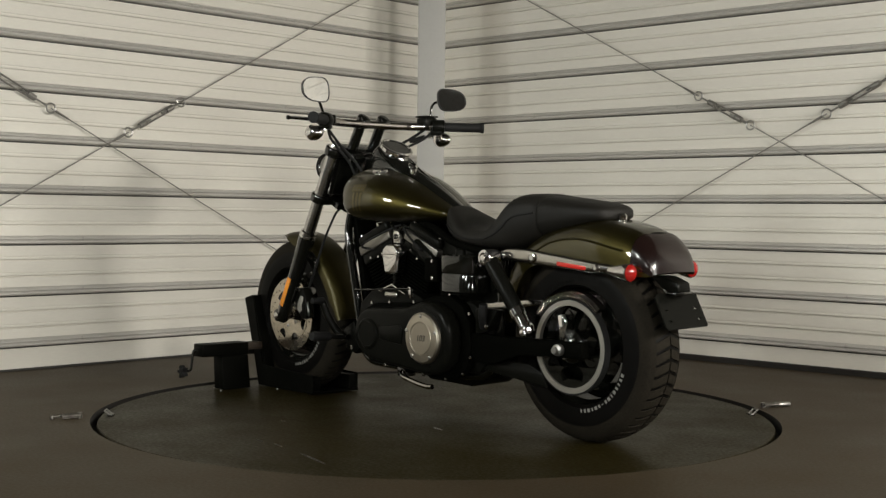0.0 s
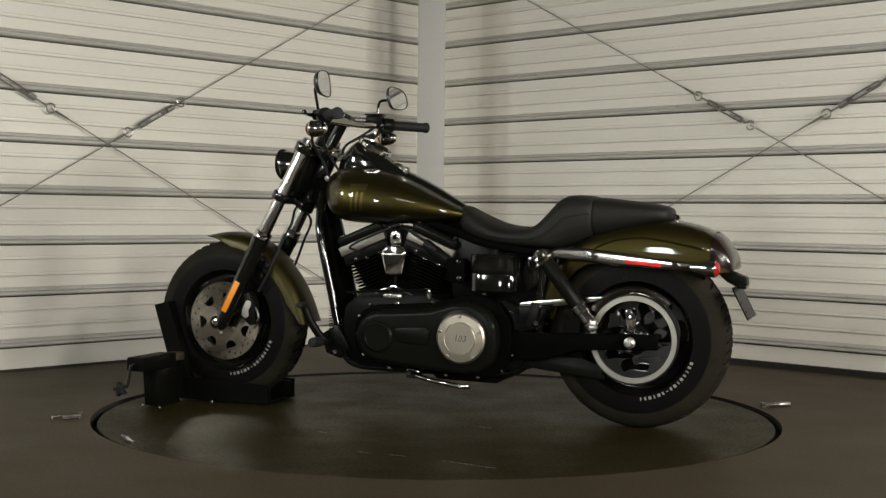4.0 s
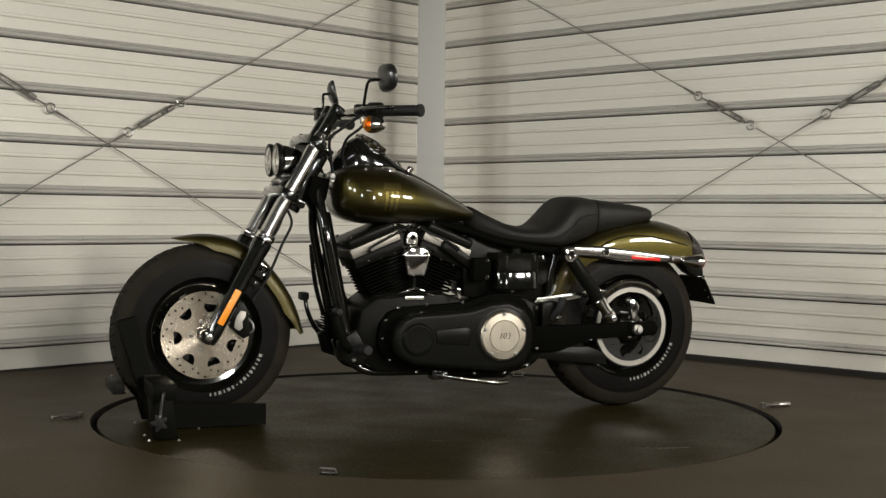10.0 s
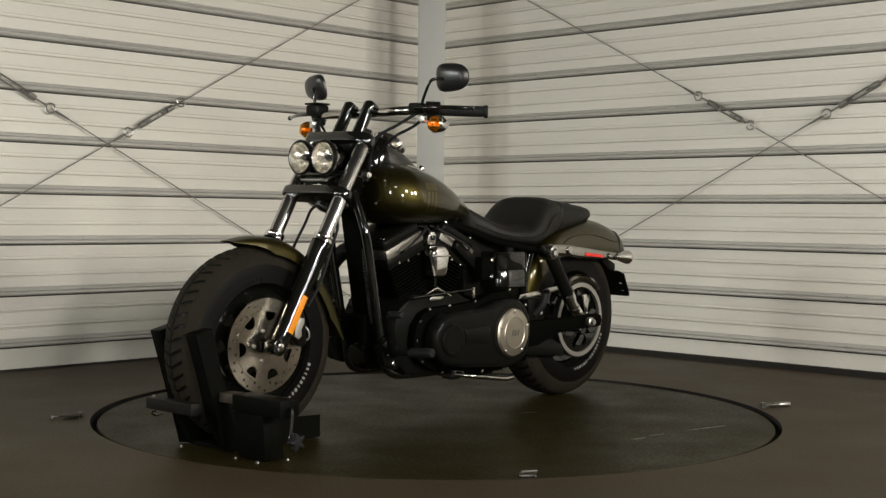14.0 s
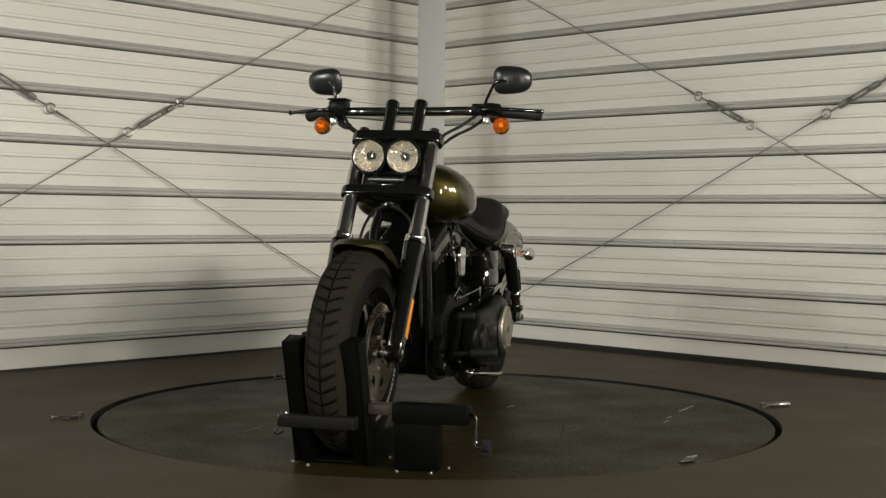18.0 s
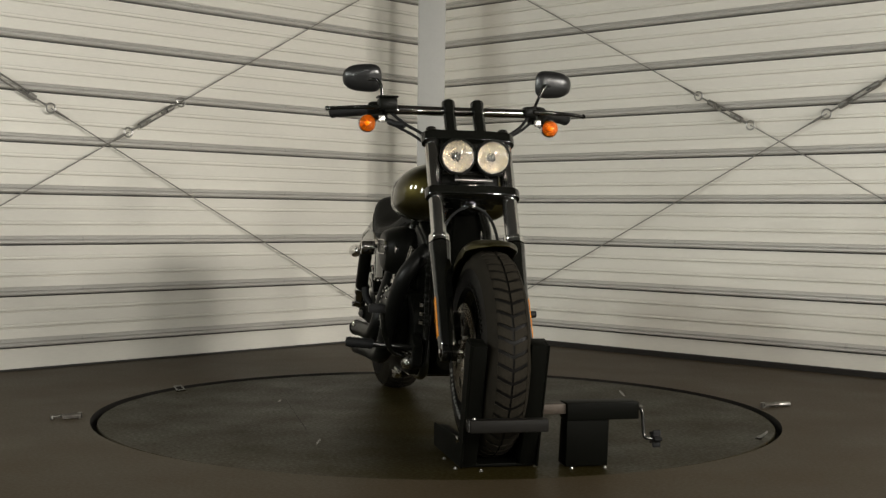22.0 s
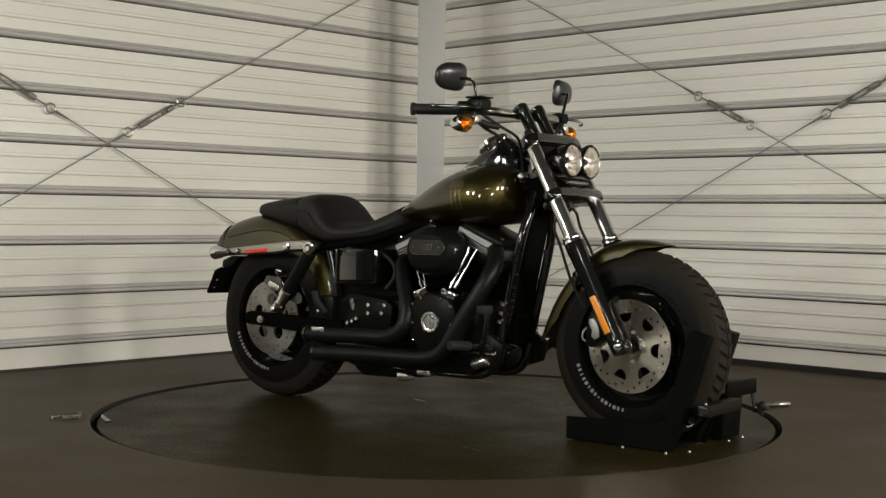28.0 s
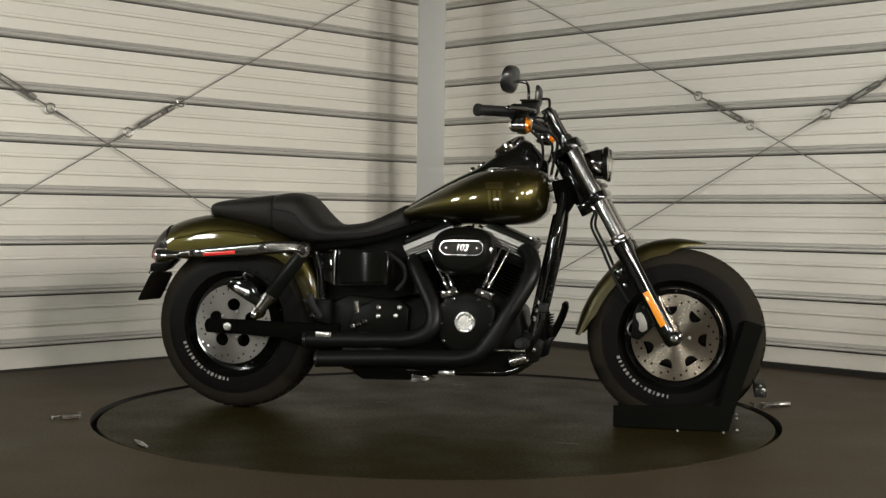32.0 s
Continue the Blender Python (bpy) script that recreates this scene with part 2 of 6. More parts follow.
def ring_pts(cx, cz, r, n, start=0.0):
    return [(cx + r * math.cos(start + i * math.tau / n), cz + r * math.sin(start + i * math.tau / n)) for i in range(n)]


def plate(outer, holes, y0, y1):
    """A flat plate in x and z with holes through it, from y0 to y1."""
    bm = bmesh.new()
    edges = []
    for lp in [outer] + holes:
        vs = [bm.verts.new((x, y0, z)) for x, z in lp]
        edges += [bm.edges.new((vs[i], vs[(i + 1) % len(vs)])) for i in range(len(vs))]
    bmesh.ops.triangle_fill(bm, edges=edges, use_beauty=True)
    r = bmesh.ops.extrude_face_region(bm, geom=bm.faces[:])
    bmesh.ops.translate(bm, verts=[v for v in r["geom"] if isinstance(v, bmesh.types.BMVert)], vec=(0, y1 - y0, 0))
    return bm


def superring(x, w, zb, zm, zt, n=28, pw=2.4):
    """A rounded cross-section at x: half width w, bottom, height of greatest width, top."""
    out = []
    for i in range(n):
        a = i * math.tau / n
        c, s = math.cos(a), math.sin(a)
        y = w * math.copysign(abs(c) ** (2 / pw), c)
        h = (zt - zm) if s > 0 else (zm - zb)
        out.append(Vector((x, y, zm + h * math.copysign(abs(s) ** (2 / pw), s))))
    return out


def lettering(text, size, m, mat, parent, name="engine_number", depth=0.0008):
    cu = bpy.data.curves.new(name, "FONT")
    cu.body, cu.size, cu.align_x, cu.align_y, cu.extrude, cu.shear = text, size, "CENTER", "CENTER", depth, 0.25
    tmp = new(name, cu)
    me = bpy.data.meshes.new_from_object(tmp.evaluated_get(bpy.context.evaluated_depsgraph_get()))
    bpy.data.objects.remove(tmp)
    me.materials.clear()
    me.materials.append(mat)
    ob = new(name, me)
    ob.parent = parent
    ob.matrix_local = m
    return ob


# ---- the building ----
NL, DL = Vector((-0.7219, 0.6920, 0)), 2.1245
NR, DR = Vector((0.6924, 0.7215, 0)), 2.2483
CORNER = NL * DL + NR * DR
UL, UR = Vector((-0.6920, -0.7219, 0)), Vector((0.7215, -0.6924, 0))
PITCH, RIB_Z, WALL_LEN, CLAD_LEN, ROOM_H = 0.2335, 0.1103, 8.6, 5.4, 3.4


def wall_point(side, u, n, z):
    d, nn = (UL, -NL) if side == "L" else (UR, -NR)
    return CORNER + d * u + nn * n + Vector((0, 0, z))


def strip(side, profile, u0, u1):
    """A profile of (distance from the wall's plane, height) drawn out along a wall."""
    bm = bmesh.new()
    a = [bm.verts.new(wall_point(side, u0, n, z)) for n, z in profile]
    b = [bm.verts.new(wall_point(side, u1, n, z)) for n, z in profile]
    k = len(a)
    for i in range(k):
        bm.faces.new((a[i], b[i], b[(i + 1) % k], a[(i + 1) % k]))
    bm.faces.new(a)
    bm.faces.new(b[::-1])
    return bm


def bead(z):
    """A shallow raised bead between two fine grooves."""
    return [(0.0, z + 0.0178), (-0.005, z + 0.0172), (-0.005, z + 0.0148), (0.0, z + 0.0142), (0.0022, z + 0.010), (0.0022, z + 0.004), (0.0, z + 0.001), (-0.009, z), (-0.009, z - 0.0044), (0.0, z - 0.0052)]


def metal_wall(side, name):
    wall = tagged(part(name, strip(side, [(-0.012, -0.05), (-0.012, ROOM_H), (-0.12, ROOM_H), (-0.12, -0.05)], -0.12, WALL_LEN), FARWALL), "white ribbed sheet-metal wall with thin cross-bracing", "wall", kind="structure")
    k = -1
    while RIB_Z + k * PITCH < ROOM_H - 0.05:
        z = RIB_Z + k * PITCH
        top = min(z + PITCH, ROOM_H)
        base = max(z + 0.040, 0.012)
        prof = [(0.0, top - 0.006)]
        for f in (0.70, 0.382):
            zz = z + PITCH * f
            if zz > base + 0.03 and zz < top - 0.03:
                prof += bead(zz)
        prof += [(0.0, base), (-0.011, base), (-0.011, top - 0.006)]
        part("wall_panel", strip(side, prof, 0.0, CLAD_LEN), PANEL, wall, sharp=20)
        if z > 0.05:
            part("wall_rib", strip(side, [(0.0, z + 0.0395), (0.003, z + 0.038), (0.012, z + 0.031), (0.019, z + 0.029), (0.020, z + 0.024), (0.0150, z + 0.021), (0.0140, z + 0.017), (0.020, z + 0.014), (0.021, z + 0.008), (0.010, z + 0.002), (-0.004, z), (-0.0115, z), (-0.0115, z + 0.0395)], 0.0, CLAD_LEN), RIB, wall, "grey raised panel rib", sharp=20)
        k += 1
    u = 0.64 if side == "L" else 0.73
    step = 0.61 if side == "L" else 0.955
    first = None
    while u < 5.0:
        for k in range(0, 10):
            p = wall_point(side, u, 0.0165, RIB_Z + k * PITCH + 0.0245)
            nn = -NL if side == "L" else -NR
            if first is None:
                first = part("screw", moved(turned([(0.0, 0.004), (0.004, 0.0038), (0.0048, 0.0012), (0.0085, 0.001), (0.0085, 0.0)], (0, 0, 0), nn, 10), Matrix()), STEEL, wall)
                first.matrix_local = Matrix.Translation(p)
            else:
                again(first, Matrix.Translation(p), wall)
        u += step
    return wall


wall_l = metal_wall("L", "wall_west")
wall_r = metal_wall("R", "wall_east")
tagged(part("baseboard", strip("R", [(0.0, 0.0), (0.012, 0.0), (0.012, 0.026), (0.0, 0.030)], 0.0, WALL_LEN), PIT), "dark sealing strip along the wall foot", "trim", kind="structure")

# far walls and ceiling that close the room
FAR = CORNER + UL * WALL_LEN + UR * WALL_LEN


def far_wall(name, a, b):
    d = (b - a).normalized()
    n = Vector((d.y, -d.x, 0))
    bm = bmesh.new()
    low = [a, b, b + n * 0.12, a + n * 0.12]
    v0 = [bm.verts.new((p.x, p.y, -0.05)) for p in low]
    v1 = [bm.verts.new((p.x, p.y, ROOM_H)) for p in low]
    bm.faces.new(v0), bm.faces.new(v1)
    for i in range(4):
        bm.faces.new((v0[i], v0[(i + 1) % 4], v1[(i + 1) % 4], v1[i]))
    tagged(part(name, bm, FARWALL), "plain wall closing the room", "wall", kind="structure")


far_wall("wall_south", FAR, CORNER + UL * WALL_LEN)
far_wall("wall_north", CORNER + UR * WALL_LEN, FAR)
bm = bmesh.new()
quad = [CORNER - UL * 0.2 - UR * 0.2, CORNER + UL * (WALL_LEN + 0.2), FAR + (UL + UR) * 0.2, CORNER + UR * (WALL_LEN + 0.2)]
lo = [bm.verts.new((p.x, p.y, ROOM_H + 0.002)) for p in quad]
hi = [bm.verts.new((p.x, p.y, ROOM_H + 0.1)) for p in quad]
bm.faces.new(lo), bm.faces.new(hi)
for i in range(4):
    bm.faces.new((lo[i], lo[(i + 1) % 4], hi[(i + 1) % 4], hi[i]))
tagged(part("ceiling", bm, CEILING), "plain dark metal ceiling", "ceiling", kind="structure")

# corner column
tagged(part("column", box(-0.1237, 0.0254, 2.32, 2.48, 0.0, ROOM_H, 0.006), COLUMN), "light grey painted steel column in the corner", "column", kind="structure")

# floor with the turntable's round opening
R_HOLE, R_PLAT, SEG = 1.246, 1.222, 160
bm = bmesh.new()
outer = [bm.verts.new((p.x, p.y, 0)) for p in quad]
circle = [bm.verts.new((R_HOLE * math.cos(i * math.tau / SEG), R_HOLE * math.sin(i * math.tau / SEG), 0)) for i in range(SEG)]
es = [bm.edges.new((outer[i], outer[(i + 1) % 4])) for i in range(4)] + [bm.edges.new((circle[i], circle[(i + 1) % SEG])) for i in range(SEG)]
bmesh.ops.triangle_fill(bm, edges=es, use_beauty=True)
floor = tagged(part("floor", bm, FLOOR), "dark brown smooth coated floor", "floor", kind="structure")
part("pit", turned([(R_HOLE, 0.0), (R_HOLE, -0.05), (R_HOLE - 0.2, -0.05), (0.0, -0.052)], (0, 0, 0), (0, 0, 1), SEG), PIT, floor, "dark gap round the turntable")

# ---- bracing of the walls ----


def ring_piece(c, normal, r, t):
    m, _ = frame_of(c, Vector(c) + normal)
    bm = bmesh.new()
    vs = []
    for i in range(20):
        a = i * math.tau / 20
        row = []
        for j in range(8):
            b = j * math.tau / 8
            row.append(bm.verts.new(m @ Vector(((r + t * math.cos(b)) * math.cos(a), (r + t * math.cos(b)) * math.sin(a), t * math.sin(b)))))
        vs.append(row)
    for i in range(20):
        for j in range(8):
            bm.faces.new((vs[i][j], vs[(i + 1) % 20][j], vs[(i + 1) % 20][(j + 1) % 8], vs[i][(j + 1) % 8]))
    return bm


def brace(side, u0, z0, u1, z1, rings, buckle, off):
    """A thin tension rod across a wall, with eye rings and a turnbuckle."""
    thing = empty("brace_rod", "thin dark steel bracing rod with eye rings and a turnbuckle", "bracing rod", "wall bracing")
    n = -NL if side == "L" else -NR
    at = lambda u: wall_point(side, u, off, z0 + (z1 - z0) * (u - u0) / (u1 - u0))
    cuts = sorted([u0, u1] + ([buckle[0], buckle[1]] if buckle else []))
    if buckle:
        part("rod", cyl(at(u0), at(buckle[0]), 0.0030, seg=10), ROD, thing)
        part("rod", cyl(at(buckle[1]), at(u1), 0.0030, seg=10), ROD, thing)
        a, b = at(buckle[0]), at(buckle[1])
        d = (b - a).normalized()
        s = d.cross(n).normalized()
        ln = (b - a).length
        p0, p1 = a + d * ln * 0.24, a + d * ln * 0.80
        tb = part("turnbuckle", merge(cyl(p0 + s * 0.011, p1 + s * 0.011, 0.0045, seg=8), cyl(p0 - s * 0.011, p1 - s * 0.011, 0.0045, seg=8), cyl(p0 - d * 0.012, p0 + d * 0.03, 0.0145, seg=12), cyl(p1 - d * 0.03, p1 + d * 0.012, 0.0145, seg=12)), ROD, thing, "galvanised turnbuckle body")
        part("eye_bolt", cyl(a + d * 0.02, p0 + d * 0.06, 0.0048, seg=8), STEEL, thing)
        part("eye_bolt", cyl(p1 - d * 0.06, b - d * 0.02, 0.0048, seg=8), STEEL, thing)
    else:
        part("rod", cyl(at(u0), at(u1), 0.0030, seg=10), ROD, thing)
    for u in rings:
        part("eye_ring", ring_piece(at(u), n, 0.0225, 0.0042), STEEL, thing, "bright steel ring")
        d = (at(u1) - at(u0)).normalized()
        part("sleeve", cyl(at(u) - d * 0.022, at(u) - d * 0.10, 0.0065, 0.005, 8), ROD, thing)
    return thing


brace("L", 0.25, 0.002, 6.4, 3.086, (2.644,), (2.644, 3.02), 0.030)
brace("L", 3.9, 0.199, 0.16, 2.258, (2.239, 1.938), (2.239, 1.938), 0.040)
brace("R", 0.16, 2.235, 3.9, 0.252, (1.827, 2.128), (1.827, 2.128), 0.040)
brace("R", 0.10, 0.0104, 6.2, 3.075, (2.527, 2.84), (2.527, 2.84), 0.030)

# floor latches beside the turntable


def latch(a, b, sleeved=False):
    thing = empty("floor_latch", "small steel sliding bolt lying on the floor beside the turntable", "latch", "turntable latches")
    a, b = Vector(a), Vector(b)
    d = (b - a).normalized()
    s = Vector((-d.y, d.x, 0))
    up = Vector((0, 0, 1))
    part("base_plate", cyl(a + up * 0.003 - d * 0.01, a + d * 0.06 + up * 0.003, 0.003, seg=8), DULL, thing)
    part("barrel", merge(cyl(a + s * 0.011 + up * 0.012, a + d * 0.065 + s * 0.011 + up * 0.012, 0.005, seg=10), cyl(a - s * 0.011 + up * 0.012, a + d * 0.065 - s * 0.011 + up * 0.012, 0.005, seg=10), cyl(a, a + up * 0.02, 0.009, seg=10)), DULL, thing)
    part("pin", cyl(a + d * 0.05 + up * 0.012, b + up * 0.012, 0.0042, seg=12, bev=0.001), DULL, thing)
    if sleeved:
        mid = a + (b - a) * 0.5
        part("sleeve", cyl(mid + up * 0.010, b + d * 0.012 + up * 0.010, 0.0095, seg=16, bev=0.0015), STEEL, thing, "bright steel sleeve")
        return thing
    part("knob", turned([(0.0, -0.001), (0.006, 0.0), (0.007, 0.010), (0.005, 0.016), (0.0, 0.017)], b, (0, 0, 1), 14), DULL, thing)
    return thing


latch((-1.262, -0.235, 0), (-1.345, -0.285, 0))
latch((1.262, 0.187, 0), (1.365, 0.222, 0), True)

# ---- lights behind the camera ----


def panel_stand(x, y, z, wide, high, aim_x):
    thing = empty("panel_lamp", "lit square white panel lamp on a stand, with added light-blocking slats", "lamp", "stand lights")
    hx, hz = wide / 2, high / 2
    aim = (Vector((aim_x, 1.3, 0)) - Vector((x, y, 0))).normalized()
    turn = Matrix.Translation(Vector((x, y, z)) - aim * 0.07) @ Matrix.Rotation(math.atan2(aim.y, aim.x), 4, "Z")
    back = Vector((x, y, 0)) - aim * 0.15
    part("pole", cyl(back, back + Vector((0, 0, z)), 0.016, seg=12), SATIN, thing)
    part("foot", turned([(0.0, 0.0), (0.2, 0.0), (0.2, 0.015), (0.03, 0.03), (0.0, 0.03)], back, (0, 0, 1), 24), SATIN, thing)
    part("housing", moved(box(-0.05, -0.006, -hx - 0.02, hx + 0.02, -hz - 0.03, hz + 0.03, 0.01), turn), SATIN, thing, "black lamp housing")
    part("diffuser", moved(box(-0.004, 0.004, -hx, hx, -hz, hz, 0.002), turn), LIT, thing, "glowing white diffuser")
    # unseen slats, added to hold the lamp's light off the upper walls
    count = round(high / 0.1) + 1
    slat = part("shading_slat", box(-0.07, 0.07, -hx, hx, -0.0015, 0.0015, 0), SATIN, thing, "unseen black slat added to dim the upper walls")
    for k in range(count):
        m = turn @ Matrix.Translation((0.16, 0, -hz + high * k / (count - 1))) @ Matrix.Rotation(radians(13 if z > 1.5 else 6), 4, "Y")
        if k:
            again(slat, m, thing)
        else:
            slat.matrix_local = m
    return thing


for x, y, z, power, tint, wide, high, aim_x in PANELS:
    panel_stand(x, y, z, wide, high, aim_x)
for b in BULBS:
    lampthing = empty("pendant_lamp", "small round warm pendant lamp under the ceiling", "lamp", "pendant lamps")
    bb = Vector(b) + Vector((0, 0, 0.115))
    part("cord", cyl(bb + Vector((0, 0, 0.05)), (bb.x, bb.y, ROOM_H), 0.004, seg=6), SATIN, lampthing)
    part("bulb", turned([(0.0, -0.05), (0.03, -0.04), (0.045, 0.0), (0.03, 0.04), (0.015, 0.06), (0.0, 0.06)], bb, (0, 0, 1), 16), LITBULB, lampthing, "glowing bulb")

# ---- turntable ----
turntable = empty("turntable", "round dark brown turntable platter set flush in the floor", "turntable")
part("platter", turned([(0.0, 0.0), (R_PLAT - 0.003, 0.0), (R_PLAT, -0.003), (R_PLAT, -0.03), (0.0, -0.03)], (0, 0, 0), (0, 0, 1), SEG), PLATTER, turntable)
for deg in (55.0, 231.5):
    a = radians(deg)
    c = Vector((1.185 * math.cos(a), 1.185 * math.sin(a), 0.0))
    d, s = Vector((math.cos(a), math.sin(a), 0)), Vector((-math.sin(a), math.cos(a), 0))
    up = Vector((0, 0, 1))
    part("lashing_ring", tube([c - s * 0.022 + up * 0.004, c - s * 0.022 + d * 0.020 + up * 0.020, c + s * 0.022 + d * 0.020 + up * 0.020, c + s * 0.022 + up * 0.004, c - s * 0.022 + up * 0.004], 0.0035, 8, smooth=False), ROD, turntable, "hinged steel lashing ring")
    part("ring_plate", moved(box(-0.010, 0.010, -0.026, 0.026, 0.0, 0.005, 0.0015), Matrix.Translation(c) @ Matrix.Rotation(a, 4, "Z")), GUN, turntable, "small dark mounting plate")
# rubbed marks; the three near y 0.85 are glints painted pale
for x, y, ln, wd in ((-0.265, 0.225, 0.035, 0.008), (-0.086, 0.838, 0.03, 0.006), (-0.196, 0.839, 0.034, 0.006), (-0.443, 0.883, 0.10, 0.007), (0.541, -0.50, 0.05, 0.004), (-0.396, -0.551, 0.04, 0.005), (0.2, 0.55, 0.02, 0.005)):
    part("scuff_glint", moved(turned([(0.0, 0.0006), (1.0, 0.0004)], (0, 0, 0), (0, 0, 1), 14), Matrix.Translation((x, y, 0.0)) @ Matrix.Rotation(radians(167), 4, "Z") @ Matrix.Diagonal((ln, wd, 1, 1))), SCUFF_GLINT, turntable, "pale rubbed mark, some painted as floor glints")

for x0, y0, x1, y1 in ((-0.447, -0.524, 0.30, -0.514), (-0.06, 0.477, 0.40, 0.536)):
    p, q = Vector((x0, y0, 0)), Vector((x1, y1, 0))
    s = (q - p).normalized().cross(Vector((0, 0, 1))) * 0.0016
    bm = bmesh.new()
    bm.faces.new([bm.verts.new(v + Vector((0, 0, 0.0005))) for v in (p - s * 0.3, q - s, q + s, p + s * 0.3)])
    part("scratch", bm, PIT, turntable, "long thin dark scratch")

# ---- wheel chock ----
chock = empty("wheel_chock", "black powder-coated steel wheel chock with a crank clamp", "wheel chock")
CHEEK = [(1.045, 0.01), (1.09, 0.11), (1.172, 0.37), (1.11, 0.386), (1.02, 0.09), (1.0, 0.01)]
for y0, y1 in ((-0.144, -0.138), (0.083, 0.089)):
    part("side_plate", prism([(0.665, 0.004), (1.06, 0.004), (1.09, 0.11), (1.172, 0.37), (1.11, 0.386), (1.03, 0.092), (0.665, 0.078)], y0, y1, 0.001, 1), STAND, chock)
for y0, y1 in ((-0.1375, -0.094), (0.036, 0.0825)):
    part("upright", prism(CHEEK, y0, y1, 0.002), STAND, chock, "slanted steel cheek")
part("tray", box(0.67, 1.04, -0.1375, 0.0825, 0.004, 0.012, 0.001), STAND, chock)
part("tray_rail", box(0.67, 1.0, -0.1375, -0.100, 0.013, 0.072, 0.003), STAND, chock)
part("tray_rail", box(0.67, 1.0, 0.044, 0.0825, 0.013, 0.072, 0.003), STAND, chock)
part("cross_bar", box(1.145, 1.185, -0.145, 0.084, 0.126, 0.162, 0.003), BARPAINT, chock, "scuffed dark square bar")
part("bar_end", box(1.148, 1.182, -0.150, -0.1455, 0.128, 0.160, 0.001), GUN, chock, "dark steel end cap")
part("clamp_arm", box(1.03, 1.085, 0.090, 0.165, 0.160, 0.190, 0.003), WORN, chock, "bare brown steel clamp arm")
part("arm_sleeve", box(1.02, 1.095, 0.1655, 0.387, 0.142, 0.194, 0.004), STAND, chock)
part("foot", prism([(1.0, 0.004), (1.075, 0.004), (1.085, 0.1415), (1.02, 0.1415)], 0.168, 0.298, 0.003), STAND, chock, "flat steel foot bolted down")
crank = part("crank", tube([(1.058, 0.3875, 0.168), (1.062, 0.400, 0.169), (1.066, 0.407, 0.157), (1.074, 0.410, 0.097), (1.080, 0.416, 0.084), (1.083, 0.432, 0.082)], 0.0055, 10), GUN, chock, "bent dark steel crank rod")
part("crank_knob", prism([(1.083 + (0.021 + 0.007 * math.cos(5 * a)) * math.cos(a), 0.082 + (0.021 + 0.007 * math.cos(5 * a)) * math.sin(a)) for a in [i * math.tau / 40 for i in range(40)]], 0.432, 0.456, 0.003), SOFT, crank, "black lobed star knob")
boltm = part("anchor_bolt", turned([(0.0, 0.006), (0.003, 0.0058), (0.0042, 0.004), (0.0042, 0.002), (0.006, 0.0018), (0.006, 0.0)], (0, 0, 0), (0, 0, 1), 12), STEEL, chock, "bright anchor bolt")
spots = [(0.888, -0.156), (1.043, -0.156), (0.9, 0.100), (1.09, -0.09), (1.092, 0.182), (1.092, 0.284), (1.0, 0.312)]
boltm.matrix_local = Matrix.Translation((spots[0][0], spots[0][1], 0.0))
for x, y in spots[1:]:
    again(boltm, Matrix.Translation((x, y, 0.0)))
for x, y, z in ((1.165, -0.13, 0.162),):
    again(boltm, Matrix.Translation((x, y, z)))
part("locking_pin", tube([(1.11, -0.16, 0.10), (1.13, -0.172, 0.095), (1.145, -0.172, 0.105), (1.13, -0.172, 0.11)], 0.003, 8), CHROME, chock, "thin bright locking pin")

# ---- motorcycle ----
bike = empty("motorcycle", "olive gold cruiser motorcycle with black engine, twin headlamps, in a chock", "motorcycle")
FX, FZ, FR = 0.872, 0.316, 0.316
RX, RZ, RR = -0.758, 0.318, 0.322


def bolt_mesh(name, r, h, mat, axis, parent, label="chrome bolt head"):
    return part(name, turned([(0.0, h), (r * 0.55, h), (r * 0.62, h * 0.55), (r * 0.7, h), (r, h * 0.8), (r, 0.0)], (0, 0, 0), axis, 12), mat, parent, label)


def bolts(points, r, h, axis, parent, mat=CHROME, label="chrome bolt head"):
    first = None
    for p in points:
        if first is None:
            first = bolt_mesh("bolt", r, h, mat, axis, parent, label)
            first.matrix_local = Matrix.Translation(p)
        else:
            again(first, Matrix.Translation(p), parent)


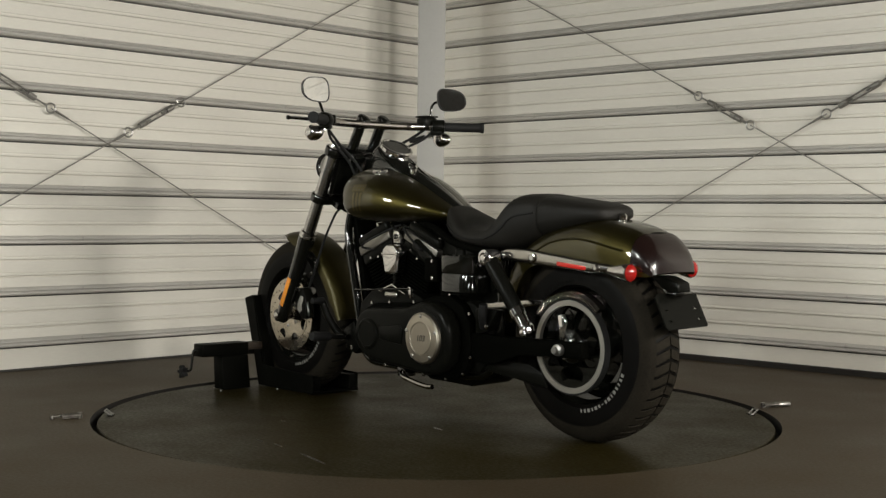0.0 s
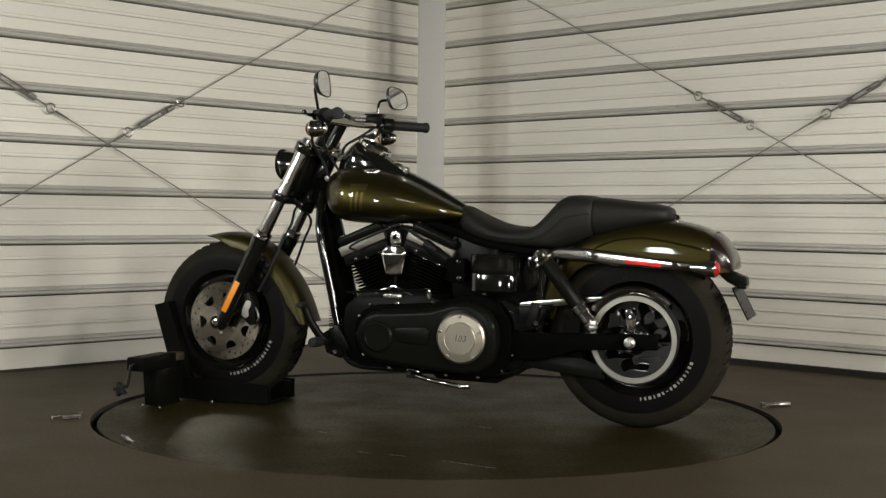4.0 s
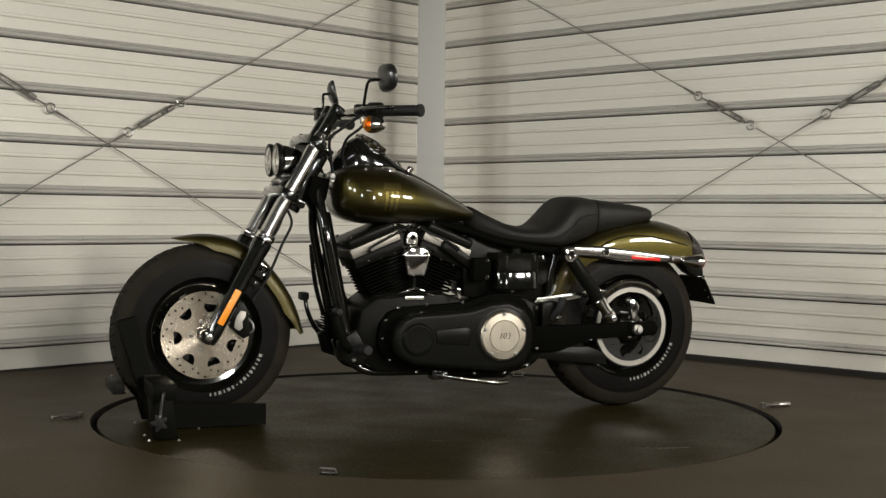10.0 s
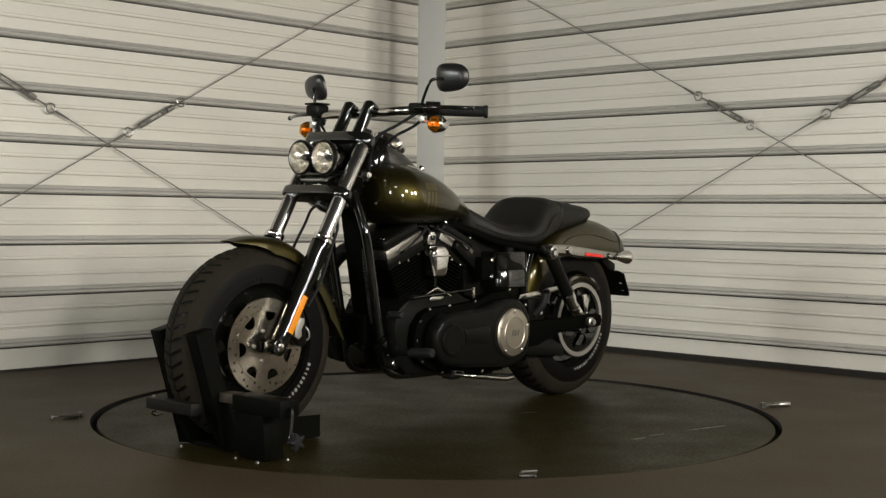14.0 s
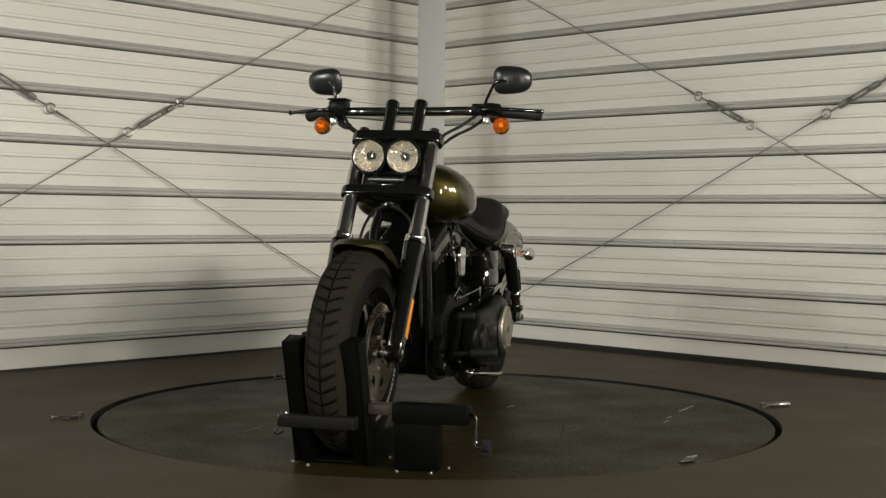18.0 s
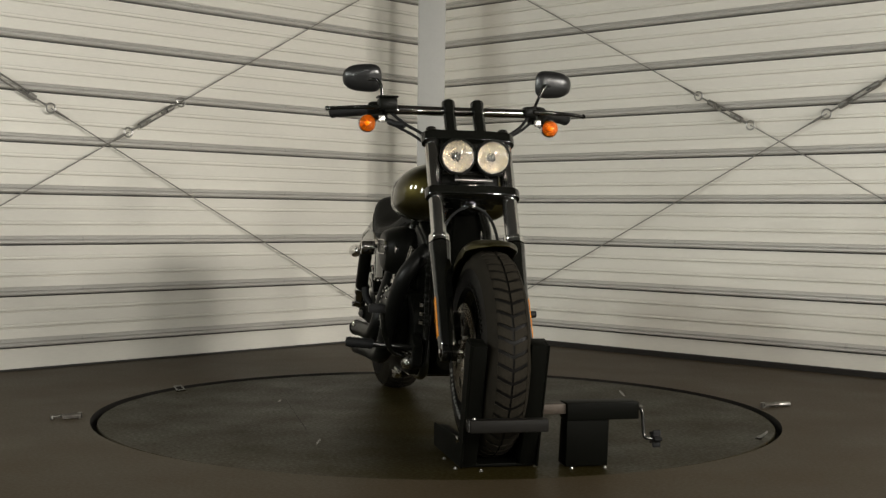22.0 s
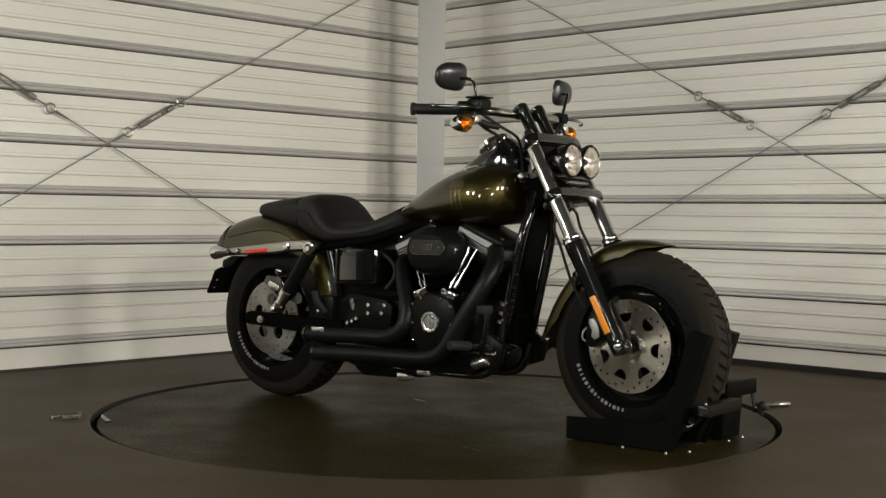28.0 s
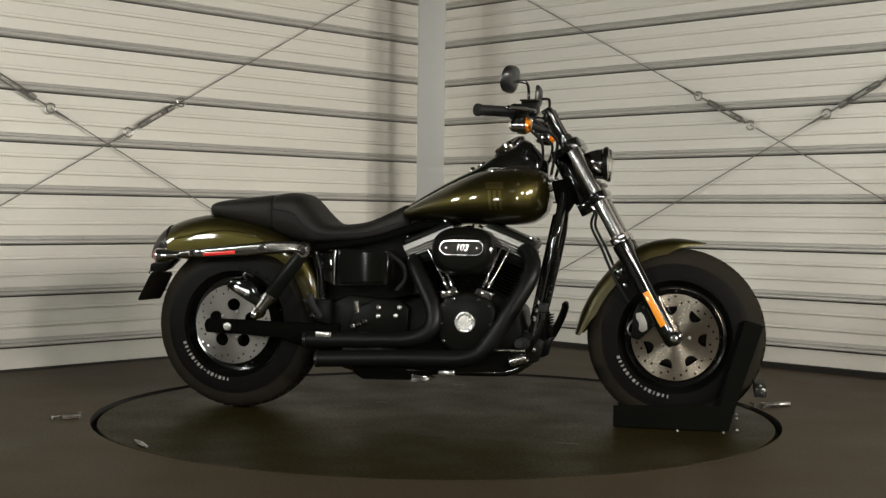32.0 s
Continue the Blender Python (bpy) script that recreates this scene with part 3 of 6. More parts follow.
def wheel(cx, cz, R, w, rim_r=0.204):
    """Tyre with chevron tread blocks, sidewall markings, black cast rim."""
    hw = w / 2
    prof = []
    side = R - rim_r
    for t in range(0, 19):
        a = math.pi * t / 18
        c, s = math.cos(a), math.sin(a)
        y = hw * math.copysign(abs(c) ** 0.62, c)
        prof.append((rim_r - 0.004 + (side - 0.002) * (s ** 0.62), y))
    prof = [(rim_r - 0.012, hw * 0.80)] + prof + [(rim_r - 0.012, -hw * 0.80)]
    tyre = part("tyre", turned(prof, (cx, 0, cz), (0, 1, 0), 72), RUBBER, bike, "black rubber tyre with chevron tread", sharp=60)
    n = 50
    pitch = math.tau / n

    def crown(y):
        f = min(abs(y) / hw, 0.999)
        s = math.sqrt(max(0.0, 1 - f ** (2 / 0.62)))
        return rim_r - 0.004 + (side - 0.002) * (s ** 0.62)

    for sgn in (1, -1):
        edge = [(crown(hw * f) + lift, sgn * hw * f * 1.002) for f, lift in ((0.64, -0.001), (0.66, 0.0030), (0.74, 0.0029), (0.82, 0.0022), (0.88, 0.0014), (0.92, 0.0008), (0.945, 0.0004), (0.955, -0.001))]
        part("shoulder", turned(edge, (cx, 0, cz), (0, 1, 0), 72), TREAD, tyre, "dusty worn shoulder band", sharp=60)
        bm = bmesh.new()
        ys = [0.003, hw * 0.30, hw * 0.58, hw * 0.80, hw * 0.90]
        lead = [0.0, -0.20, -0.44, -0.56, -0.60]
        rows = []
        for y, l in zip(ys, lead):
            r0 = crown(y)
            row = []
            for f, dr in ((0.04, -0.006), (0.08, 0.0032), (0.78, 0.0032), (0.82, -0.006)):
                if y > hw * 0.85:
                    dr = min(dr, 0.0005)
                a = (f + l) * pitch
                row.append(bm.verts.new(((r0 + dr) * math.sin(a), sgn * y, (r0 + dr) * math.cos(a))))
            rows.append(row)
        for p, q in zip(rows, rows[1:]):
            for i in range(3):
                bm.faces.new((p[i], p[i + 1], q[i + 1], q[i]))
        bm.faces.new(rows[0])
        bm.faces.new(rows[-1][::-1])
        first = part("tread_block", bm, TREAD, tyre, sharp=30)
        first.matrix_local = Matrix.Translation((cx, 0, cz))
        for i in range(1, n):
            again(first, Matrix.Translation((cx, 0, cz)) @ Matrix.Rotation(i * pitch, 4, "Y"), tyre)
    # raised markings on the sidewalls, as plain bars
    for sgn in (1, -1):
        # lower group coloured pale as if catching light, upper group dark as if unlit
        for start, tone, says in ((radians(-174), WHITE, "raised bars round the sidewall, caught light put into their pale colour"), (radians(4), RUBBER, "raised bars round the sidewall, rubber-dark as if unlit")):
            bm = bmesh.new()
            for k in range(15):
                if k == 6:
                    wd, hh = 0.007, 0.0018
                else:
                    wd, hh = (0.0100 - 0.003 * (k % 2), 0.0056) if k % 3 else (0.0045, 0.0056)
                a = start + k * 0.078
                rmid = rim_r + 0.0060
                piece = box(-wd / 2, wd / 2, -0.004, 0.0010, -hh, hh, 0)
                fy = hw
                m = Matrix.Translation((cx, sgn * fy, cz)) @ Matrix.Rotation(a, 4, "Y") @ Matrix.Translation((0, 0, rmid))
                bm = merge(bm, moved(piece, m))
            part("sidewall_marking", bm, tone, tyre, says)
    return tyre


def slot(cx, cz, r, a, ln, wd, n=8):
    """A rounded slot that lies across the radius at angle a."""
    pts = []
    for e, off in ((1, ln / 2), (-1, -ln / 2)):
        for i in range(n + 1):
            b = (-math.pi / 2 + math.pi * i / n)
            u, v = e * (abs(ln / 2) - wd / 2 + wd / 2 * math.cos(b)), e * wd / 2 * math.sin(b)
            pts.append((u, v))
    ca, sa = math.cos(a), math.sin(a)
    return [(cx + (r + v) * ca - u * sa, cz + (r + v) * sa + u * ca) for u, v in pts]


def half_moon(cx, cz, r, a, ln, dp, n=10):
    """A half-moon opening, flat to the outside."""
    pts = [(ln / 2, dp * 0.4), (-ln / 2, dp * 0.4)]
    for i in range(1, n):
        b = math.pi + math.pi * i / n
        pts.append((ln / 2 * math.cos(b), dp * 0.4 + dp * math.sin(b)))
    ca, sa = math.cos(a), math.sin(a)
    return [(cx + (r + v) * ca - u * sa, cz + (r + v) * sa + u * ca) for u, v in pts]


def brake_disc(cx, cz, y, R, parent, sgn, steel=DISC, says="bright"):
    t = 0.005
    holes = []
    for i in range(36):
        a = i * math.tau / 36
        holes.append(ring_pts(cx + (R - 0.008 - 0.0105 * (i % 3)) * math.cos(a), cz + (R - 0.008 - 0.0105 * (i % 3)) * math.sin(a), 0.0042, 6))
    rotor = part("brake_disc", plate(ring_pts(cx, cz, R, 64), [ring_pts(cx, cz, R - 0.035, 48)] + holes, y - t / 2, y + t / 2), steel, parent, says + " drilled steel brake disc")
    rear = R < 0.15
    moons = [slot(cx, cz, 0.073, i * math.tau / 5 + 0.3, 0.050, 0.046) for i in range(5)] if rear else [half_moon(cx, cz, 0.097 if R > 0.15 else 0.092, i * math.tau / 7 - 0.07, 0.046, 0.029) for i in range(7)]
    dome = part("disc_carrier", plate(ring_pts(cx, cz, R - 0.0355, 48), moons + [ring_pts(cx, cz, 0.02, 20)], y - t / 2 + sgn * 0.001, y + t / 2 + sgn * 0.002), steel, parent, says + " slotted disc centre")
    bolts([(cx + 0.05 * math.cos(i * math.tau / 5), y + sgn * 0.0045, cz + 0.05 * math.sin(i * math.tau / 5)) for i in range(5)], 0.006, 0.005, (0, sgn, 0), rotor, STEEL, "steel bolt head")
    return rotor


# front wheel
wheel(FX, FZ, FR, 0.134)
hw = 0.058
rim = part("front_rim", turned([(0.150, hw * 0.42), (0.178, hw * 0.50), (0.190, hw * 0.72), (0.199, hw * 0.98), (0.203, hw * 1.05), (0.207, hw * 1.06), (0.209, hw * 0.85), (0.196, 0.03), (0.196, -0.03), (0.209, -hw * 0.85), (0.207, -hw * 1.06), (0.203, -hw * 1.05), (0.199, -hw * 0.98), (0.190, -hw * 0.72), (0.178, -hw * 0.50), (0.150, -hw * 0.42)], (FX, 0, FZ), (0, 1, 0), 72), GLOSS, bike, "gloss black cast wheel rim")
part("rim_lip", merge(turned([(0.2070, hw * 1.06), (0.2085, hw * 1.075), (0.2100, hw * 1.05)], (FX, 0, FZ), (0, 1, 0), 72), turned([(0.2070, -hw * 1.06), (0.2085, -hw * 1.075), (0.2100, -hw * 1.05)], (FX, 0, FZ), (0, 1, 0), 72)), ALLOY, rim, "machined bright rim edge")
holes = [slot(FX, FZ, 0.160, i * math.tau / 7 + 0.2, 0.052, 0.030) for i in range(7)]
part("wheel_web", plate(ring_pts(FX, FZ, 0.188, 72), holes, -0.022, 0.022), GLOSS, rim)
part("front_hub", turned([(0.0, -0.075), (0.022, -0.075), (0.03, -0.07), (0.03, 0.07), (0.022, 0.075), (0.0, 0.075)], (FX, 0, FZ), (0, 1, 0), 32), GLOSS, bike)
brake_disc(FX, FZ, 0.074, 0.152, bike, 1)
brake_disc(FX, FZ, -0.074, 0.152, bike, -1)
part("front_axle", turned([(0.0, -0.153), (0.007, -0.153), (0.013, -0.151), (0.013, -0.147), (0.012, -0.146), (0.013, -0.10), (0.013, 0.10), (0.012, 0.146), (0.013, 0.147), (0.013, 0.151), (0.007, 0.153), (0.0, 0.153)], (FX, 0, FZ), (0, 1, 0), 24), CHROME, bike)

# fork: axis from the axle up to the top clamp
FA, FB = Vector((FX - 0.006, 0, FZ - 0.012)), Vector((0.490, 0, 1.004))
FD = (FB - FA).normalized()
fork_at = lambda z: FA + FD * ((z - FA.z) / FD.z)
FN = Vector((FD.z, 0, -FD.x))
for sgn in (1, -1):
    y = Vector((0, 0.122 * sgn, 0))
    slider = part("fork_slider", turned([(0.0, 0.0), (0.02, 0.0), (0.027, 0.012), (0.029, 0.06), (0.0285, 0.20), (0.031, 0.30), (0.033, 0.36), (0.0345, 0.375), (0.0345, 0.395), (0.026, 0.40), (0.0, 0.40)], FA + y - FD * 0.012, FD, 28), GLOSS, bike, "gloss black fork slider")
    part("axle_lug", cyl((FX, 0.098 * sgn, FZ), (FX, 0.146 * sgn, FZ), 0.026, seg=24, bev=0.003), GLOSS, slider)
    part("fork_collar", turned([(0.0255, 0.0), (0.034, 0.0), (0.0345, 0.008), (0.033, 0.012), (0.034, 0.015), (0.033, 0.024), (0.0255, 0.027)], FA + y + FD * 0.388, FD, 28), CHROME, bike, "chrome collar")
    part("fork_tube", turned([(0.0, 0.39), (0.0245, 0.39), (0.0245, 0.79), (0.021, 0.80), (0.018, 0.812), (0.0, 0.813)], FA + y, FD, 28), FORKTUBE, bike, "polished chrome fork tube")
    # orange reflector on the slider's outer side
    o = Matrix.Translation(fork_at(0.418) + Vector((0, sgn * 0.1498, 0)) - FN * 0.001) @ Matrix.Rotation(math.atan2(FD.x, FD.z), 4, "Y")
    part("fork_reflector", moved(box(-0.0115, 0.0115, -0.0015, 0.0015, -0.066, 0.066, 0.0012), o), ORANGE, slider, "orange side reflector")
    # caliper behind the slider
    cal = part("brake_caliper", prism([(FX - 0.151, FZ - 0.003), (FX - 0.126, FZ - 0.013), (FX - 0.076, FZ + 0.032), (FX - 0.061, FZ + 0.077), (FX - 0.091, FZ + 0.117), (FX - 0.126, FZ + 0.120), (FX - 0.144, FZ + 0.082)], sgn * 0.060, sgn * 0.106, 0.007), SATIN, bike, "satin black brake caliper")
    part("caliper_badge", prism([(FX - 0.124, FZ + 0.026), (FX - 0.111, FZ + 0.016), (FX - 0.094, FZ + 0.026), (FX - 0.095, FZ + 0.047), (FX - 0.104, FZ + 0.070), (FX - 0.116, FZ + 0.086), (FX - 0.134, FZ + 0.082), (FX - 0.134, FZ + 0.066), (FX - 0.122, FZ + 0.047)], sgn * 0.1055, sgn * 0.109, 0.0015), PALEPLATE, cal, "pale kidney-shaped caliper badge")
    bolts([(FX - 0.071, sgn * 0.1065, FZ + 0.044), (FX - 0.106, sgn * 0.1065, FZ + 0.107)], 0.008, 0.006, (0, sgn, 0), cal)
    part("caliper_bridge", tube([(FX - 0.141, sgn * 0.09, FZ + 0.062), (FX - 0.158, sgn * 0.1, FZ + 0.042), (FX - 0.162, sgn * 0.1, FZ + 0.017), (FX - 0.148, sgn * 0.09, FZ + 0.004)], 0.0035, 8), STEEL, cal)
    # brake hose from caliper up behind the fork
    part("brake_hose", tube([(FX - 0.16, sgn * 0.095, FZ + 0.12), (FX - 0.21, sgn * 0.10, FZ + 0.2), (0.61, sgn * 0.092, 0.63), (0.575, sgn * 0.082, 0.70), (0.580, sgn * 0.050, 0.745), (0.585, sgn * 0.012, 0.765), (0.580, 0.0, 0.775)], 0.0050, 10), SOFT, bike, "black brake hose")
    bolts([fork_at(0.56) + Vector((-0.05, sgn * 0.09, -0.02)), fork_at(0.52) + Vector((-0.05, sgn * 0.09, -0.025))], 0.008, 0.006, (0, sgn, 0), slider)

# fork clamps
LOW, TOP = fork_at(0.803), fork_at(0.985)


def clamp(c, wy, depth, thick, name):
    pts = []
    for sy in (1, -1):
        for k in range(9):
            a = -math.pi / 2 + math.pi * k / 8
            pts.append((sy * (0.122 + 0.036 * math.cos(a)), sy * 0.036 * math.sin(a)))
        pts.append((sy * 0.06, sy * 0.040))
    m = Matrix((( FN.x, 0, FD.x, c.x), (0, 1, 0, c.y), (FN.z, 0, FD.z, c.z), (0, 0, 0, 1)))
    bm = bmesh.new()
    lo_ = [bm.verts.new(m @ Vector((x, y, -thick / 2))) for y, x in pts]
    hi_ = [bm.verts.new(m @ Vector((x, y, thick / 2))) for y, x in pts]
    n = len(pts)
    bm.faces.new(lo_[::-1])
    bm.faces.new(hi_)
    for i in range(n):
        bm.faces.new((lo_[i], lo_[(i + 1) % n], hi_[(i + 1) % n], hi_[i]))
    bmesh.ops.recalc_face_normals(bm, faces=bm.faces)
    es = [e for e in bm.edges if e.calc_face_angle(0) > 0.9]
    bmesh.ops.bevel(bm, geom=es, offset=0.005, segments=2, affect="EDGES", profile=0.5)
    return part(name, bm, GLOSS, bike)


clamp(LOW, 0.16, 0.04, 0.032, "lower_fork_clamp")
clamp(TOP, 0.16, 0.04, 0.036, "upper_fork_clamp")
part("steering_neck", cyl(LOW - FN * 0.055 - FD * 0.03, TOP - FN * 0.055 + FD * 0.01, 0.034, seg=24, bev=0.004), GLOSS, bike)
for c in (LOW, TOP):
    part("neck_web", box(-0.035, 0.035, -0.085, 0.085, -0.013, 0.013, 0.005), GLOSS, bike).matrix_local = Matrix(((FN.x, 0, FD.x, (c - FN * 0.045).x), (0, 1, 0, 0), (FN.z, 0, FD.z, (c - FN * 0.045).z), (0, 0, 0, 1)))
part("fork_shroud", prism([(0.545, 0.816), (0.575, 0.822), (0.515, 0.985), (0.482, 0.975)], -0.096, 0.096, 0.004), SATIN, bike)

# headlamps
for sgn in (1, -1):
    c = Vector((0.626, 0.058 * sgn, 0.925))
    ax = Vector((-1, 0, 0.02))
    lampb = part("headlamp", turned([(0.0505, 0.004), (0.054, -0.001), (0.0575, 0.002), (0.0580, 0.012), (0.055, 0.016), (0.0525, 0.018), (0.0505, 0.036), (0.043, 0.062), (0.030, 0.088), (0.012, 0.102), (0.0, 0.104)], c, ax, 40), SHELL, bike, "dark chrome headlamp shell")
    m, _ = frame_of(c, c + ax)
    bowl = [[m @ Vector(((r + flute * (i % 2)) * math.cos(i * math.tau / 36 + turn_), (r + flute * (i % 2)) * math.sin(i * math.tau / 36 + turn_), h)) for i in range(36)] for r, h, flute, turn_ in ((0.0525, 0.006, 0.0, 0.0), (0.0500, 0.016, -0.0016, 0.0), (0.0450, 0.026, -0.0022, 0.05), (0.0370, 0.036, -0.0022, 0.0), (0.0270, 0.044, -0.0016, 0.05), (0.0170, 0.050, -0.0010, 0.0), (0.004, 0.053, 0.0, 0.0))]
    part("reflector_bowl", loft(bowl, False), REFLECTOR, lampb, "bright fluted headlamp reflector", sharp=8)
    part("lamp_capsule", turned([(0.0, 0.016), (0.009, 0.016), (0.010, 0.020), (0.010, 0.05), (0.0, 0.05)], c, ax, 16), GUN, lampb, "dark bulb tip")
    part("bulb_ring", turned([(0.0135, 0.050), (0.0135, 0.030), (0.0155, 0.028), (0.0175, 0.030), (0.0175, 0.050)], c, ax, 24), CHROME, lampb, "chrome ring round the bulb")
    gl = part("headlamp_lens", turned([(0.0, -0.010), (0.02, -0.0088), (0.04, -0.0045), (0.053, 0.003), (0.053, 0.005), (0.04, -0.0015), (0.02, -0.0058), (0.0, -0.007)], c, ax, 40), LENS, lampb, "clear domed lens")
    gl.visible_shadow = False
    part("lamp_ring", turned([(0.0495, 0.001), (0.0505, -0.003), (0.0520, -0.004)], c, ax, 40), ALLOY, lampb, "thin bright bezel ring")
    part("lamp_flange", turned([(0.0521, -0.0035), (0.0560, -0.0035), (0.0595, 0.001), (0.0595, 0.008), (0.0581, 0.011)], c, ax, 40), SATIN, lampb, "black headlamp flange")
part("headlamp_bracket", box(0.545, 0.585, -0.10, 0.10, 0.866, 0.884, 0.004), GLOSS, bike)
part("lamp_bar", merge(cyl((0.612, -0.040, 0.850), (0.612, 0.040, 0.850), 0.0075, seg=14), cyl((0.612, -0.062, 0.850), (0.612, 0.062, 0.850), 0.0050, seg=12), cyl((0.612, -0.052, 0.850), (0.56, -0.05, 0.868), 0.004, seg=8), cyl((0.612, 0.052, 0.850), (0.56, 0.05, 0.868), 0.004, seg=8)), BAND, bike, "stepped grey metal bar")
part("lamp_mount", prism([(0.57, 0.80), (0.60, 0.815), (0.585, 0.868), (0.55, 0.868)], -0.045, 0.045, 0.004), SATIN, bike)
part("mount_badge", box(0.598, 0.602, -0.018, 0.018, 0.829, 0.836, 0.001), ALLOY, bike)

# risers and bar, which sit a touch crooked
before_bar = set(bpy.data.objects)
for sgn in (1, -1):
    r = part("bar_riser", turned([(0.0, 0.0), (0.021, 0.0), (0.021, 0.105), (0.0235, 0.110), (0.0235, 0.137), (0.018, 0.143), (0.0, 0.144)], TOP + Vector((-0.028, 0.05 * sgn, 0.012)), Vector((-0.50, 0, 0.86)), 24), GLOSS, bike, "gloss black handlebar riser")
    part("riser_cap", cyl((0.402, 0.031 * sgn, 1.094), (0.402, 0.069 * sgn, 1.094), 0.024, seg=20, bev=0.003), GLOSS, r)
BAR = [(0.392, 0, 1.088), (0.392, 0.10, 1.088), (0.389, 0.17, 1.089), (0.370, 0.23, 1.090), (0.332, 0.283, 1.090), (0.285, 0.343, 1.089), (0.224, 0.415, 1.088)]
part("handlebar", tube([(x, -y, z) for x, y, z in BAR[:0:-1]] + BAR, 0.0158, 16), GLOSSBAR, bike, "dark polished handlebar")
for sgn in (1, -1):
    f = lambda x, y, z: Vector((x, y * sgn, z))
    grip = part("grip", merge(tube([f(0.318, 0.300, 1.0905), f(0.270, 0.361, 1.089), f(0.224, 0.416, 1.088)], 0.0185, 18), cyl(f(0.227, 0.412, 1.088), f(0.218, 0.423, 1.088), 0.0215, seg=18, bev=0.003)), SOFT, bike, "black rubber grip")
    part("switch_housing", merge(cyl(f(0.352, 0.262, 1.092), f(0.322, 0.302, 1.0905), 0.029, seg=20, bev=0.005), moved(box(-0.02, 0.03, -0.022, 0.022, -0.036, 0.0, 0.008), Matrix.Translation(f(0.34, 0.28, 1.092)) @ Matrix.Rotation(-sgn * 0.9, 4, "Z"))), SATIN, bike)
    cl = part("lever_perch", moved(box(-0.026, 0.026, -0.02, 0.02, -0.016, 0.02, 0.006), Matrix.Translation(f(0.372, 0.243, 1.094))), SATIN, bike)
    part("lever", tube([f(0.395, 0.252, 1.095), f(0.392, 0.306, 1.095), f(0.374, 0.366, 1.094), f(0.344, 0.428, 1.092), f(0.332, 0.450, 1.091)], 0.0080, 12, r_end=0.006), GLOSS, cl, "black hand lever")
    part("lever_ball", turned([(0.0, -0.009), (0.007, -0.006), (0.009, 0.0), (0.007, 0.006), (0.0, 0.009)], f(0.332, 0.452, 1.091), (0, 1, 0), 14), GLOSS, cl)
    part("chrome_switch", box(0.366, 0.386, sgn * 0.262, sgn * 0.284, 1.046, 1.070, 0.003), ALLOY, cl, "small chrome switch block")
    # mirror
    near = 0.0 if sgn > 0 else 0.014
    stem = part("mirror_stem", tube([f(0.372, 0.262, 1.108), f(0.372, 0.270, 1.130), f(0.371, 0.288 - near, 1.168), f(0.368, 0.298 - near, 1.186), f(0.358, 0.308 - near, 1.192), f(0.330, 0.330 - near, 1.194)], 0.0055, 12), GLOSS, bike)
    face = (Vector((-1, -0.10, 0.10)) if sgn > 0 else Vector((-1, 0.20, 0.24))).normalized()
    mm = Matrix.Translation(f(0.312, 0.345 - near, 1.200)) @ face.to_track_quat("Z", "Y").to_matrix().to_4x4()
    out = []
    for i in range(36):
        a = i * math.tau / 36
        c_, s_ = math.cos(a), math.sin(a)
        px = 0.067 * math.copysign(abs(c_) ** 0.66, c_)
        py = 0.047 * math.copysign(abs(s_) ** 0.70, s_) * (1.0 + 0.20 * sgn * c_)
        out.append((px, py))
    rings = []
    for sc, h in ((0.30, -0.024), (0.62, -0.021), (0.86, -0.014), (0.98, -0.005), (1.0, 0.0), (0.985, 0.004), (0.93, 0.004), (0.92, 0.0015)):
        rings.append([mm @ Vector((x * sc, y * sc, h)) for x, y in out])
    head = part("mirror_head", loft(rings), GLOSSBAR2, stem, "black rounded mirror housing")
    glass = [[mm @ Vector((x * sc, y * sc, 0.0022)) for x, y in out] for sc in (0.92, 0.5, 0.02)]
    part("mirror_glass", loft(glass, False), MIRROR, stem, "clear mirror glass")
    # turn signal
    tc = f(0.372, 0.320, 1.042)
    tl = part("front_indicator", turned([(0.0285, 0.0), (0.0305, 0.003), (0.0305, 0.010), (0.028, 0.030), (0.021, 0.048), (0.012, 0.060), (0.0, 0.064)], tc, (-1, 0, 0), 28), CHROME, bike, "chrome bullet indicator")
    part("indicator_lens", turned([(0.0, 0.020), (0.014, 0.017), (0.023, 0.010), (0.0285, 0.0), (0.0285, -0.003), (0.022, 0.007), (0.013, 0.014), (0.0, 0.017)], tc, (1, 0, 0), 28), AMBER, tl, "amber domed lens").visible_shadow = False
    part("indicator_reflector", turned([(0.028, 0.0), (0.022, -0.012), (0.010, -0.020), (0.0, -0.021)], tc, (1, 0, 0), 28), STRUT, tl, "bright reflector bowl")
    part("indicator_bulb", turned([(0.0, 0.008), (0.006, 0.005), (0.008, -0.004), (0.006, -0.02)], tc, (1, 0, 0), 14), ORANGE, tl, "orange bulb")
    part("indicator_arm", tube([tc + f(-0.03, -0.015, 0.0), tc + f(-0.035, -0.035, 0.018), f(0.352, 0.275, 1.075)], 0.008, 10), CHROME, tl, "chrome indicator arm")
    # cables
    part("control_cable", tube([f(0.36, 0.25, 1.09), f(0.42, 0.20, 1.04), f(0.455, 0.14, 1.0), f(0.44, 0.09, 0.94), f(0.42, 0.06, 0.86)], 0.0055, 8), SOFT, bike)
    part("control_cable", tube([f(0.35, 0.27, 1.075), f(0.37, 0.22, 1.035), f(0.40, 0.16, 1.0), f(0.40, 0.10, 0.95), f(0.38, 0.07, 0.90)], 0.0052, 8), SOFT, bike)
part("fluid_reservoir", box(0.345, 0.405, -0.285, -0.222, 1.088, 1.128, 0.008), SATIN, bike, "black brake fluid reservoir")
